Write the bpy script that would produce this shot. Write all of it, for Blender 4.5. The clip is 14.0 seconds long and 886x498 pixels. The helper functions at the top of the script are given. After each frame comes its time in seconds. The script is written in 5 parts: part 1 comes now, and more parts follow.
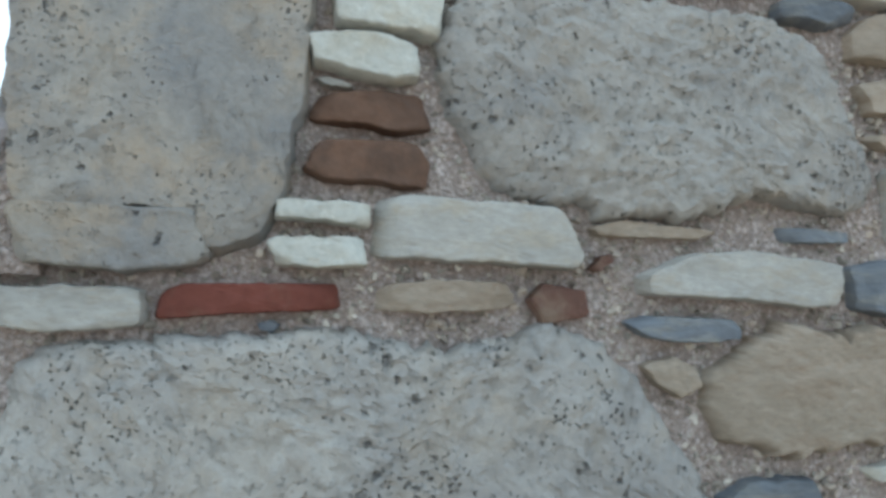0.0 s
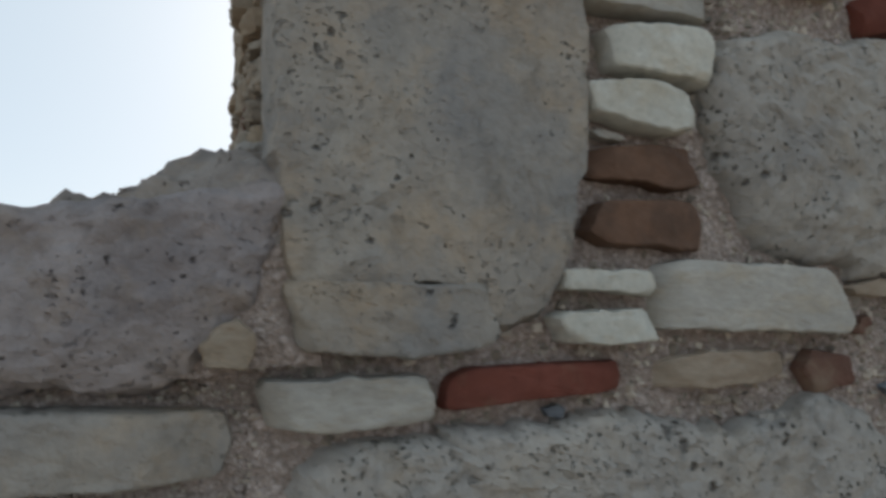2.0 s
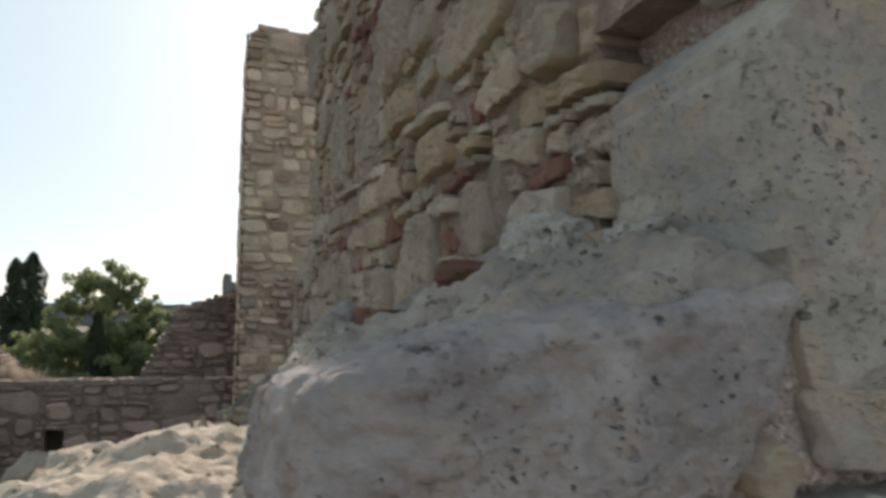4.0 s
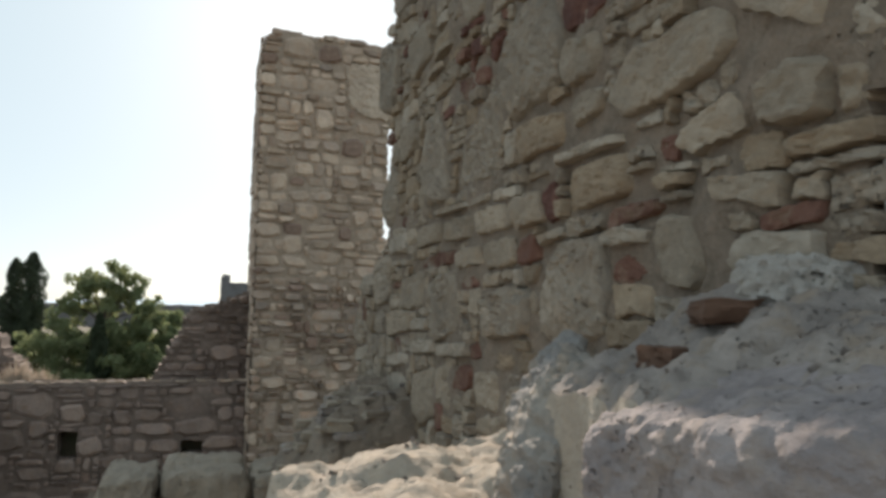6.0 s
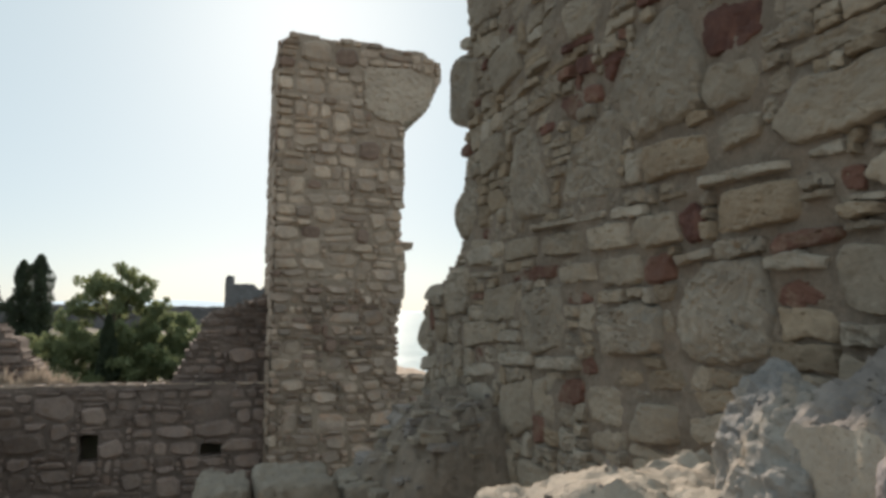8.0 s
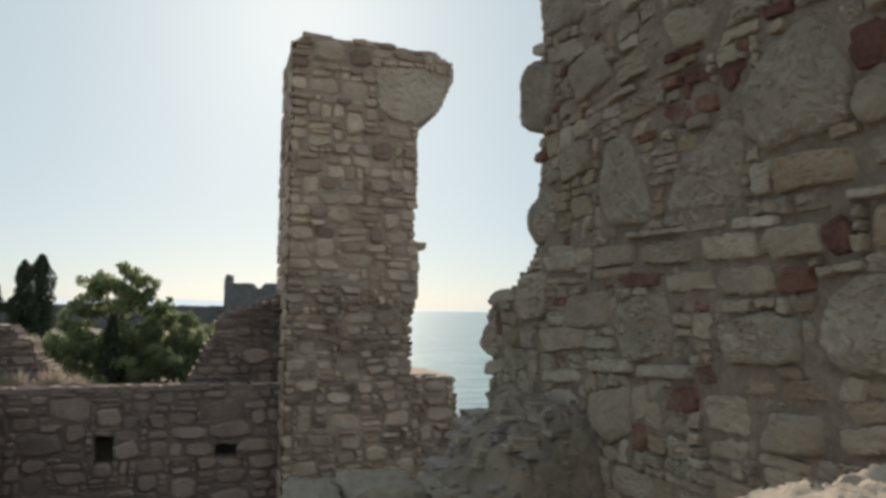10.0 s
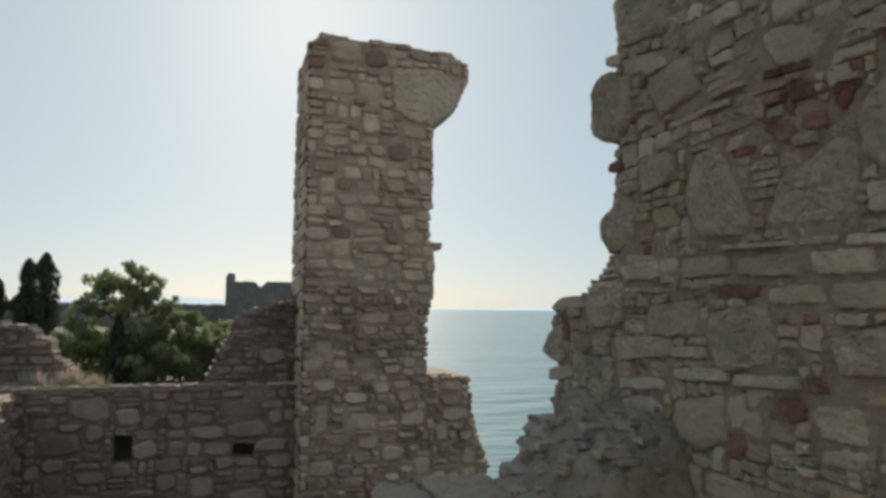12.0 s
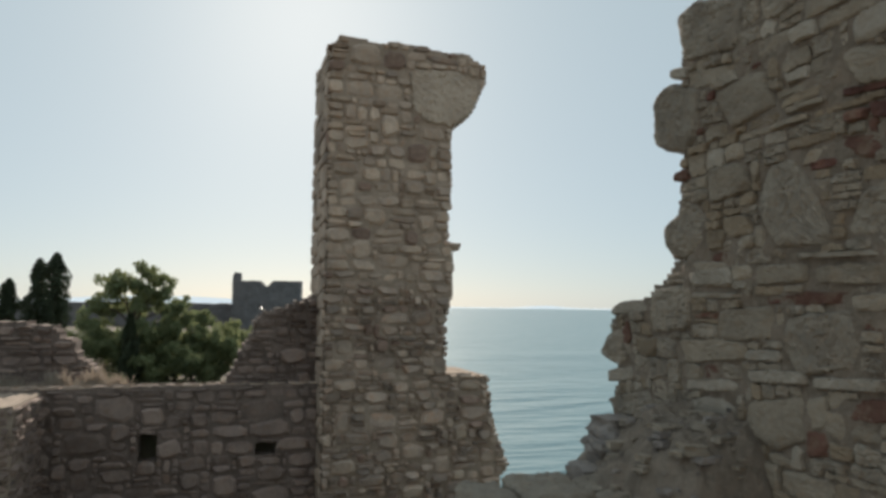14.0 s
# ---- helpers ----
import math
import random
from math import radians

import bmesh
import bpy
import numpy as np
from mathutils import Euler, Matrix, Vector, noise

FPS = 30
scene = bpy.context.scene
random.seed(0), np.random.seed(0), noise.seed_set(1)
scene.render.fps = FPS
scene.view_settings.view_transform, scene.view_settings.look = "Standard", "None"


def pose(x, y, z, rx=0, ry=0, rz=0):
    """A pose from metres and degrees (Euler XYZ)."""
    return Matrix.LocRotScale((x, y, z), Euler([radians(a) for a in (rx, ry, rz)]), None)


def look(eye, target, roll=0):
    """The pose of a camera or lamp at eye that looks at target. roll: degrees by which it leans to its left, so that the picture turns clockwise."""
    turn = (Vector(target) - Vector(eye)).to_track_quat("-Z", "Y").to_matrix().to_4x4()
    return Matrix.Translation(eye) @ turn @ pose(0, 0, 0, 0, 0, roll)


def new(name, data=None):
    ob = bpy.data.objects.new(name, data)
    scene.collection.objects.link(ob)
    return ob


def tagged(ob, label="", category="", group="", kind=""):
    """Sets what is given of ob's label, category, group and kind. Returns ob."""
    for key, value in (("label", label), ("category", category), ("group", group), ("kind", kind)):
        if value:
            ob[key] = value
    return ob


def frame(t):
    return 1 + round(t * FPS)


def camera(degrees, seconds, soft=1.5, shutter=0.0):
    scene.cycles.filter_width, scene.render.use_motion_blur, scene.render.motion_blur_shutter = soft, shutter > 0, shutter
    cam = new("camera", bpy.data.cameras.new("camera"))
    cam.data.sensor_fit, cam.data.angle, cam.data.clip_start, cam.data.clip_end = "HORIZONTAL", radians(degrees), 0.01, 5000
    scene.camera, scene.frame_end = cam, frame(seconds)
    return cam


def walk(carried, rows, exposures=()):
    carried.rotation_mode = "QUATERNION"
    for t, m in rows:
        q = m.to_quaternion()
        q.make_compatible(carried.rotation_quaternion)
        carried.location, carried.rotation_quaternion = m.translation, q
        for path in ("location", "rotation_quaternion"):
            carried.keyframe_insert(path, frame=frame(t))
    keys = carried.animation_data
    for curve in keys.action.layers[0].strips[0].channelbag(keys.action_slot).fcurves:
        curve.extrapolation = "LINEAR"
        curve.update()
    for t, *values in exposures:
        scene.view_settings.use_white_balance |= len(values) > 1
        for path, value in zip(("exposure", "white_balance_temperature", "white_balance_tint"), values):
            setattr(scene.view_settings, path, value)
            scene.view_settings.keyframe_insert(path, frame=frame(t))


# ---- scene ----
cam = camera(66.0, 14.0, soft=3.4, shutter=0.4)
PATH = [
    (0, (0.415, -1.024, 1.553), (0.843, 0.917, 1.768), 2.0),
    (0.5, (0.317, -0.982, 1.571), (0.786, 0.951, 1.783), 1.8),
    (1, (0.208, -0.934, 1.603), (0.711, 0.992, 1.801), 1.5),
    (1.5, (0.101, -0.878, 1.627), (0.635, 1.038, 1.835), 1.2),
    (2, (-0.024, -0.813, 1.659), (0.572, 1.086, 1.854), 1.2),
    (2.5, (-0.16, -0.742, 1.697), (0.488, 1.141, 1.876), 1.1),
    (3, (-0.289, -0.692, 1.728), (0.347, 1.196, 1.904), 0.7),
    (3.5, (-0.416, -0.636, 1.752), (0.212, 1.255, 1.928), 0.9),
    (4, (-0.537, -0.58, 1.775), (0.082, 1.313, 1.949), 0.7),
    (6.3, (-1.076, -0.499, 1.838), (-0.449, 1.391, 2.017), 1.0),
    (6.5, (-1.125, -0.491, 1.847), (-0.499, 1.4, 2.024), 0.9),
    (7, (-1.234, -0.466, 1.863), (-0.608, 1.425, 2.042), 0.9),
    (7.5, (-1.339, -0.442, 1.875), (-0.714, 1.45, 2.056), 1.0),
    (8, (-1.445, -0.411, 1.882), (-0.825, 1.482, 2.061), 0.8),
    (8.5, (-1.548, -0.377, 1.891), (-0.927, 1.515, 2.07), 0.8),
    (9, (-1.66, -0.34, 1.9), (-1.037, 1.552, 2.078), 0.7),
    (11.5, (-2.275, -0.192, 1.959), (-1.646, 1.699, 2.13), 0.7),
    (12, (-2.388, -0.182, 1.974), (-1.761, 1.709, 2.144), 0.7),
    (12.5, (-2.51, -0.183, 1.989), (-1.887, 1.71, 2.157), 0.7),
    (13, (-2.624, -0.184, 1.999), (-2.006, 1.71, 2.166), 0.6),
    (13.5, (-2.733, -0.186, 2.006), (-2.114, 1.708, 2.172), 0.6),
    (14, (-2.863, -0.204, 2.008), (-2.248, 1.692, 2.174), 0.6),
]
walk(cam, [(t, look(e, g, r)) for t, e, g, r in PATH],
     exposures=[(0, 1.36, 5850, 11), (0.6, 0.95, 5950, 14), (1.6, 0.45, 6300, 17), (2.5, 0.12, 6500, 16), (3.5, 0.1, 6550, 16), (4.2, 0.48, 6550, 13), (6.5, 0.33, 6550, 13), (9, 0.10, 6550, 12), (12.5, -0.08, 6500, 12), (14, -0.08, 6500, 12)])

# ---- light: late sun ahead of the camera, clear hazy sky ----
SUN_AZ, SUN_EL = -6.2, 26.0
world = bpy.data.worlds.new("sky")
scene.world = world
world.use_nodes = True
nt = world.node_tree
sky = nt.nodes.new("ShaderNodeTexSky")
sky.sky_type, sky.sun_disc = "NISHITA", False
sky.sun_elevation, sky.sun_rotation = radians(SUN_EL), radians(-SUN_AZ)
sky.air_density, sky.dust_density, sky.ozone_density = 0.75, 0.9, 1.2
haze = nt.nodes.new("ShaderNodeMix")
haze.data_type = "RGBA"
haze.inputs[0].default_value = 0.75
haze.inputs[7].default_value = (6.7, 8.35, 8.7, 1)
nt.links.new(sky.outputs[0], haze.inputs[6])
nt.links.new(haze.outputs[2], nt.nodes["Background"].inputs[0])
nt.nodes["Background"].inputs[1].default_value = 0.081
sun = new("sun", bpy.data.lights.new("sun", "SUN"))
sun.data.energy, sun.data.angle, sun.data.color = 4.8, radians(0.6), (1, 0.88, 0.73)
sun_way = Vector((-math.sin(radians(SUN_AZ)) * math.cos(radians(SUN_EL)),
                  math.cos(radians(SUN_AZ)) * math.cos(radians(SUN_EL)), math.sin(radians(SUN_EL))))
sun.matrix_world = look((0, 0, 30), Vector((0, 0, 30)) - sun_way)


# ---- materials ----
def rock(name, light, dark, stain, pits=0.0, pit_scale=22.0, bump=0.5, grain=60.0, rough=0.9, vary=0.16, blotch=3.5, streak=1.0, pebbles=0.0, crust=0.0):
    """A stone: two tones in blotches, stains of their own shape, fine grain, pits and relief."""
    mat = bpy.data.materials.new(name)
    mat.use_nodes = True
    n, l = mat.node_tree.nodes, mat.node_tree.links
    bsdf = n["Principled BSDF"]
    bsdf.inputs["Roughness"].default_value = rough
    bsdf.inputs["Specular IOR Level"].default_value = 0.25
    geo, info = n.new("ShaderNodeNewGeometry"), n.new("ShaderNodeObjectInfo")
    shift = n.new("ShaderNodeVectorMath")
    shift.operation = "MULTIPLY_ADD"
    comb = n.new("ShaderNodeCombineXYZ")
    l.new(info.outputs["Random"], comb.inputs[0])
    l.new(info.outputs["Random"], comb.inputs[2])
    l.new(comb.outputs[0], shift.inputs[0])
    shift.inputs[1].default_value = (37, 11, 23)
    l.new(geo.outputs["Position"], shift.inputs[2])
    squash = n.new("ShaderNodeVectorMath")
    squash.operation = "MULTIPLY"
    squash.inputs[1].default_value = (1, 1, streak)
    l.new(shift.outputs[0], squash.inputs[0])
    where = squash.outputs[0]

    def noise_at(scale, detail=4.0, roughness=0.6, distortion=0.0):
        t = n.new("ShaderNodeTexNoise")
        t.inputs["Scale"].default_value, t.inputs["Detail"].default_value = scale, detail
        t.inputs["Roughness"].default_value, t.inputs["Distortion"].default_value = roughness, distortion
        l.new(where, t.inputs["Vector"])
        return t.outputs["Fac"]

    def ramp(src, lo, hi):
        m = n.new("ShaderNodeMapRange")
        m.inputs["From Min"].default_value, m.inputs["From Max"].default_value = lo, hi
        l.new(src, m.inputs["Value"])
        return m.outputs["Result"]

    def mix(fac, a, b, mode="MIX"):
        m = n.new("ShaderNodeMix")
        m.data_type, m.blend_type = "RGBA", mode
        for v, i in ((fac, 0), (a, 6), (b, 7)):
            if isinstance(v, (int, float)):
                m.inputs[i].default_value = v
            elif isinstance(v, tuple):
                m.inputs[i].default_value = (*v, 1)
            else:
                l.new(v, m.inputs[i])
        return m.outputs[2]

    def maths(op, a, b):
        m = n.new("ShaderNodeMath")
        m.operation = op
        for v, i in ((a, 0), (b, 1)):
            if isinstance(v, (int, float)):
                m.inputs[i].default_value = v
            else:
                l.new(v, m.inputs[i])
        return m.outputs[0]

    big = noise_at(blotch, 5, 0.62, 0.25)
    mid = noise_at(blotch * 3.3, 5, 0.65, 0.2)
    fine = noise_at(grain, 4, 0.7)
    col = mix(ramp(big, 0.38, 0.60), light, dark)
    col = mix(maths("MULTIPLY", ramp(mid, 0.50, 0.66), 0.8), col, stain)
    col = mix(maths("MULTIPLY", ramp(noise_at(blotch * 7, 6, 0.75, 0.1), 0.52, 0.72), 0.15 if crust > 0 else 0.55), col, tuple(min(1.0, c * 1.25) for c in light))
    col = mix(maths("MULTIPLY", ramp(fine, 0.42, 0.75), 0.32), col, tuple(c * 0.45 for c in dark))
    tone = n.new("ShaderNodeMapRange")
    tone.inputs["To Min"].default_value, tone.inputs["To Max"].default_value = 1 - vary, 1 + vary
    both = maths("FRACT", maths("ADD", info.outputs["Random"], geo.outputs["Random Per Island"]), 0.0)
    l.new(both, tone.inputs["Value"])
    grey = n.new("ShaderNodeCombineColor")
    for i in range(3):
        l.new(tone.outputs["Result"], grey.inputs[i])
    col = mix(1.0, col, grey.outputs[0], "MULTIPLY")
    height = maths("ADD", maths("MULTIPLY", mid, 0.6), maths("MULTIPLY", fine, 0.3))
    if crust > 0:
        flake = ramp(noise_at(12.0, 10, 0.68), 0.42, 0.64)
        deep = ramp(noise_at(23.0, 8, 0.7), 0.56, 0.68)
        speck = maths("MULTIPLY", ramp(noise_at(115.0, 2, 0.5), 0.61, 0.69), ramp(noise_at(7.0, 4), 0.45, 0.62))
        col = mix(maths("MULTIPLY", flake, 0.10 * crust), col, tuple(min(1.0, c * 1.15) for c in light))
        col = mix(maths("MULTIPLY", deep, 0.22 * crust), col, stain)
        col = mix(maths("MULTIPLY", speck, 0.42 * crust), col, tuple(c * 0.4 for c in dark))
        height = maths("SUBTRACT", height, maths("MULTIPLY", maths("ADD", maths("MULTIPLY", deep, 0.25), speck), 0.35 * crust))
    for scale, part in ((pit_scale, 1.0), (pit_scale * 2.6, 0.9)) if pits > 0 else ():
        vor, warp, add = n.new("ShaderNodeTexVoronoi"), n.new("ShaderNodeTexNoise"), n.new("ShaderNodeVectorMath")
        vor.inputs["Scale"].default_value = scale
        warp.inputs["Scale"].default_value, warp.inputs["Detail"].default_value = scale * 1.6, 3
        l.new(where, warp.inputs["Vector"])
        add.operation = "MULTIPLY_ADD"
        l.new(warp.outputs["Color"], add.inputs[0])
        add.inputs[1].default_value = (1.1 / scale,) * 3
        l.new(where, add.inputs[2])
        l.new(add.outputs[0], vor.inputs["Vector"])
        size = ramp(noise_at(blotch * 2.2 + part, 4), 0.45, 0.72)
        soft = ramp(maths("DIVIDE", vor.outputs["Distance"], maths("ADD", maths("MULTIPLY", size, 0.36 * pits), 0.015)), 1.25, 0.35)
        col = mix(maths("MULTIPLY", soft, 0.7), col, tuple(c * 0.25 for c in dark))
        height = maths("SUBTRACT", height, maths("MULTIPLY", soft, 0.5 * part))
    for scale, part in ((210.0, 0.5), (95.0, 0.75)) if pebbles > 0 else ():
        vor, ball = n.new("ShaderNodeTexVoronoi"), n.new("ShaderNodeSeparateColor")
        vor.inputs["Scale"].default_value = scale
        l.new(where, vor.inputs["Vector"])
        l.new(vor.outputs["Color"], ball.inputs[0])
        pale = maths("MULTIPLY", ramp(ball.outputs[0], 0.55, 0.95), ramp(vor.outputs["Distance"], 0.55, 0.35))
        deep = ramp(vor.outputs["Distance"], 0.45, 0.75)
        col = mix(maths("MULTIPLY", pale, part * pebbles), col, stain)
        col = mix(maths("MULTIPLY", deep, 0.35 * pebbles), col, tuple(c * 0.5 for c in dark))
        height = maths("SUBTRACT", height, maths("MULTIPLY", vor.outputs["Distance"], 0.5 * part))
    b = n.new("ShaderNodeBump")
    b.inputs["Strength"].default_value, b.inputs["Distance"].default_value = bump, 0.02
    l.new(height, b.inputs["Height"])
    l.new(b.outputs[0], bsdf.inputs["Normal"])
    l.new(col, bsdf.inputs["Base Color"])
    return mat


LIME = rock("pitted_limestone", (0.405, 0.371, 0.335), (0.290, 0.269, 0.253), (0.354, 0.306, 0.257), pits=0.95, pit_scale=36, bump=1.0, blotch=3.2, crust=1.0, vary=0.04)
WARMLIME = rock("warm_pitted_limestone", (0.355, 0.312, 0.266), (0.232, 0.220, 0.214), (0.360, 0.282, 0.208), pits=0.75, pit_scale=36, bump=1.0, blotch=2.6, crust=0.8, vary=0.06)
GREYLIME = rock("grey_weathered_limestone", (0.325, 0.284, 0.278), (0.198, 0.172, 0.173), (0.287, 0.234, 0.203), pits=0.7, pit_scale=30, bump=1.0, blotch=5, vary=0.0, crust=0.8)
PALE = rock("pale_stone", (0.436, 0.409, 0.372), (0.350, 0.326, 0.295), (0.384, 0.326, 0.256), pits=0.25, pit_scale=40, bump=0.4, streak=2.5)
WHITE = rock("white_marble", (0.546, 0.528, 0.475), (0.440, 0.422, 0.378), (0.466, 0.405, 0.317), bump=0.35, grain=90, vary=0.08)
SAND = rock("yellow_sandstone", (0.399, 0.320, 0.251), (0.308, 0.247, 0.189), (0.290, 0.213, 0.153), pits=0.3, pit_scale=60, bump=0.5, streak=3.0)
BRICK = rock("red_brick", (0.160, 0.051, 0.037), (0.128, 0.041, 0.029), (0.166, 0.087, 0.061), pits=0.2, pit_scale=70, bump=0.3, vary=0.12)
BROWN = rock("brown_brick", (0.157, 0.088, 0.059), (0.119, 0.069, 0.048), (0.093, 0.058, 0.043), pits=0.35, pit_scale=50, bump=0.4, vary=0.1)
DARK = rock("dark_red_stone", (0.14, 0.065, 0.05), (0.09, 0.045, 0.038), (0.20, 0.10, 0.07), pits=0.6, pit_scale=40, bump=0.6)
SLATE = rock("grey_slate", (0.176, 0.185, 0.202), (0.123, 0.132, 0.150), (0.238, 0.229, 0.211), bump=0.35, streak=5.0, rough=0.75)
GRAVEL = rock("pebbles", (0.484, 0.431, 0.370), (0.317, 0.264, 0.220), (0.387, 0.308, 0.246), bump=0.5, vary=0.45)
DUSTY = rock("dusty_brick", (0.175, 0.09, 0.067), (0.135, 0.07, 0.053), (0.23, 0.165, 0.12), pits=0.3, pit_scale=50, bump=0.4, vary=0.25)
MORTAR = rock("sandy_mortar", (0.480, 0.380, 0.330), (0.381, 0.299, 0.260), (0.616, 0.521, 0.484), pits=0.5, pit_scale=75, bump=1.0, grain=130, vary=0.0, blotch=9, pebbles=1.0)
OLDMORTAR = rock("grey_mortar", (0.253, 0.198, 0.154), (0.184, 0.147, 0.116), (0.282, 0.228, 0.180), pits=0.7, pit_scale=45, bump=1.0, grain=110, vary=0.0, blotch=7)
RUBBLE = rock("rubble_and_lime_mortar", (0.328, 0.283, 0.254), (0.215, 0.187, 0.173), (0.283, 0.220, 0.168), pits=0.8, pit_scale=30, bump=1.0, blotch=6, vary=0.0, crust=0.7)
FARSTONE = rock("weathered_rubble_stone", (0.544, 0.421, 0.329), (0.396, 0.305, 0.243), (0.455, 0.296, 0.202), pits=0.5, pit_scale=9, bump=0.6, grain=14, vary=0.2, blotch=1.2)
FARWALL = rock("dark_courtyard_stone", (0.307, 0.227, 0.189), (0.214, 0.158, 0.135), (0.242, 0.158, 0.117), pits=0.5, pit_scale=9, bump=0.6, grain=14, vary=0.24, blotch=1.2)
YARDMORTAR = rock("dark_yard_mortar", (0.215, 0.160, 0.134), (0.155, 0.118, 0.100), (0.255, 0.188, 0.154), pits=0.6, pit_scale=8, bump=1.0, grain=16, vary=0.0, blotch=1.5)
FARMORTAR = rock("weathered_mortar", (0.398, 0.310, 0.245), (0.300, 0.234, 0.182), (0.423, 0.324, 0.249), pits=0.6, pit_scale=8, bump=1.0, grain=16, vary=0.0, blotch=1.5)
SHELFMORTAR = rock("pale_shelf_mortar", (0.480, 0.412, 0.338), (0.370, 0.312, 0.255), (0.420, 0.342, 0.265), pits=0.5, pit_scale=30, bump=1.0, blotch=5, vary=0.0, crust=0.5)
OLDTOWER = rock("old_tower_stone", (0.464, 0.351, 0.275), (0.324, 0.254, 0.211), (0.410, 0.254, 0.173), pits=0.5, pit_scale=9, bump=0.7, grain=14, vary=0.34, blotch=0.9)
REDTOWER = rock("reddish_tower_stone", (0.330, 0.222, 0.175), (0.245, 0.168, 0.134), (0.360, 0.262, 0.200), pits=0.5, pit_scale=9, bump=0.6, grain=14, vary=0.25, blotch=1.2)
PLASTER = rock("old_vault_plaster", (0.500, 0.405, 0.325), (0.400, 0.320, 0.255), (0.430, 0.320, 0.240), pits=0.3, pit_scale=6, bump=0.4, grain=12, vary=0.0, blotch=0.8)
BOUNCEROCK = rock("unseen_bounce_rock", (0.40, 0.36, 0.30), (0.32, 0.28, 0.23), (0.28, 0.24, 0.18), bump=0.8, grain=12, vary=0.0, blotch=0.8)
EARTH = rock("dry_earth", (0.125, 0.105, 0.070), (0.085, 0.074, 0.050), (0.070, 0.076, 0.040), bump=0.8, grain=5, vary=0.0, blotch=0.4)
CASTLE = rock("far_castle_stone", (0.208, 0.186, 0.183), (0.156, 0.142, 0.140), (0.182, 0.156, 0.146), bump=0.3, grain=1.5, vary=0.05, blotch=0.3)
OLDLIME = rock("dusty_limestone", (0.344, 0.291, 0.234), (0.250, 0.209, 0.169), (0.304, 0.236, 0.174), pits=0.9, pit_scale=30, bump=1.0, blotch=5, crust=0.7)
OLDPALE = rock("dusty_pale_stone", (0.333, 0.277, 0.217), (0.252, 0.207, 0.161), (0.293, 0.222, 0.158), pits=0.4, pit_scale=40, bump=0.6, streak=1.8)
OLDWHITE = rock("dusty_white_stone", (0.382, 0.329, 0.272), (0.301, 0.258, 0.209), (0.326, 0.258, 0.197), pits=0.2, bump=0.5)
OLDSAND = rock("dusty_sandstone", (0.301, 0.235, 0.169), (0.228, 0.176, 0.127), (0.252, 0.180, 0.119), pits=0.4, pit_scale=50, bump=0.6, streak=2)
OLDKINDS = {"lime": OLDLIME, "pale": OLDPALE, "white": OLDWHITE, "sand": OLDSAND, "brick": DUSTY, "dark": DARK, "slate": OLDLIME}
KINDS = {"lime": LIME, "grey": GREYLIME, "warm": WARMLIME, "dusty": DUSTY, "pale": PALE, "white": WHITE, "sand": SAND, "brick": BRICK, "brown": BROWN, "dark": DARK, "slate": SLATE}


def plain(name, colour, rough=0.8, second=None, scale=3.0, trans=0.0):
    mat = bpy.data.materials.new(name)
    mat.use_nodes = True
    n, l = mat.node_tree.nodes, mat.node_tree.links
    bsdf = n["Principled BSDF"]
    bsdf.inputs["Roughness"].default_value = rough
    geo, tex, ramp = n.new("ShaderNodeNewGeometry"), n.new("ShaderNodeTexNoise"), n.new("ShaderNodeMix")
    tex.inputs["Scale"].default_value, tex.inputs["Detail"].default_value = scale, 3
    l.new(geo.outputs["Position"], tex.inputs["Vector"])
    rnd = n.new("ShaderNodeMath")
    rnd.operation = "MULTIPLY_ADD"
    l.new(geo.outputs["Random Per Island"], rnd.inputs[0])
    rnd.inputs[1].default_value = 0.6
    l.new(tex.outputs["Fac"], rnd.inputs[2])
    low = n.new("ShaderNodeMapRange")
    low.inputs["From Min"].default_value, low.inputs["From Max"].default_value = 0.4, 1.2
    l.new(rnd.outputs[0], low.inputs["Value"])
    ramp.data_type = "RGBA"
    ramp.inputs[6].default_value, ramp.inputs[7].default_value = (*colour, 1), (*(second or colour), 1)
    l.new(low.outputs["Result"], ramp.inputs[0])
    l.new(ramp.outputs[2], bsdf.inputs["Base Color"])
    if trans:
        leaf = n.new("ShaderNodeBsdfTranslucent")
        l.new(ramp.outputs[2], leaf.inputs["Color"])
        both = n.new("ShaderNodeMixShader")
        both.inputs[0].default_value = trans
        l.new(bsdf.outputs[0], both.inputs[1])
        l.new(leaf.outputs[0], both.inputs[2])
        l.new(both.outputs[0], n["Material Output"].inputs["Surface"])
    return mat


LEAF = plain("broad_leaf", (0.165, 0.20, 0.10), 0.6, (0.26, 0.275, 0.135), 0.5, 0.55)
NEEDLE = plain("cypress_green", (0.03, 0.042, 0.022), 0.7, (0.06, 0.075, 0.036), 0.6, 0.15)
DRY = plain("dry_grass", (0.30, 0.24, 0.19), 0.8, (0.44, 0.37, 0.30), 1.5, 0.4)
BARK = plain("bark", (0.07, 0.05, 0.035), 0.9, (0.11, 0.085, 0.06), 4)


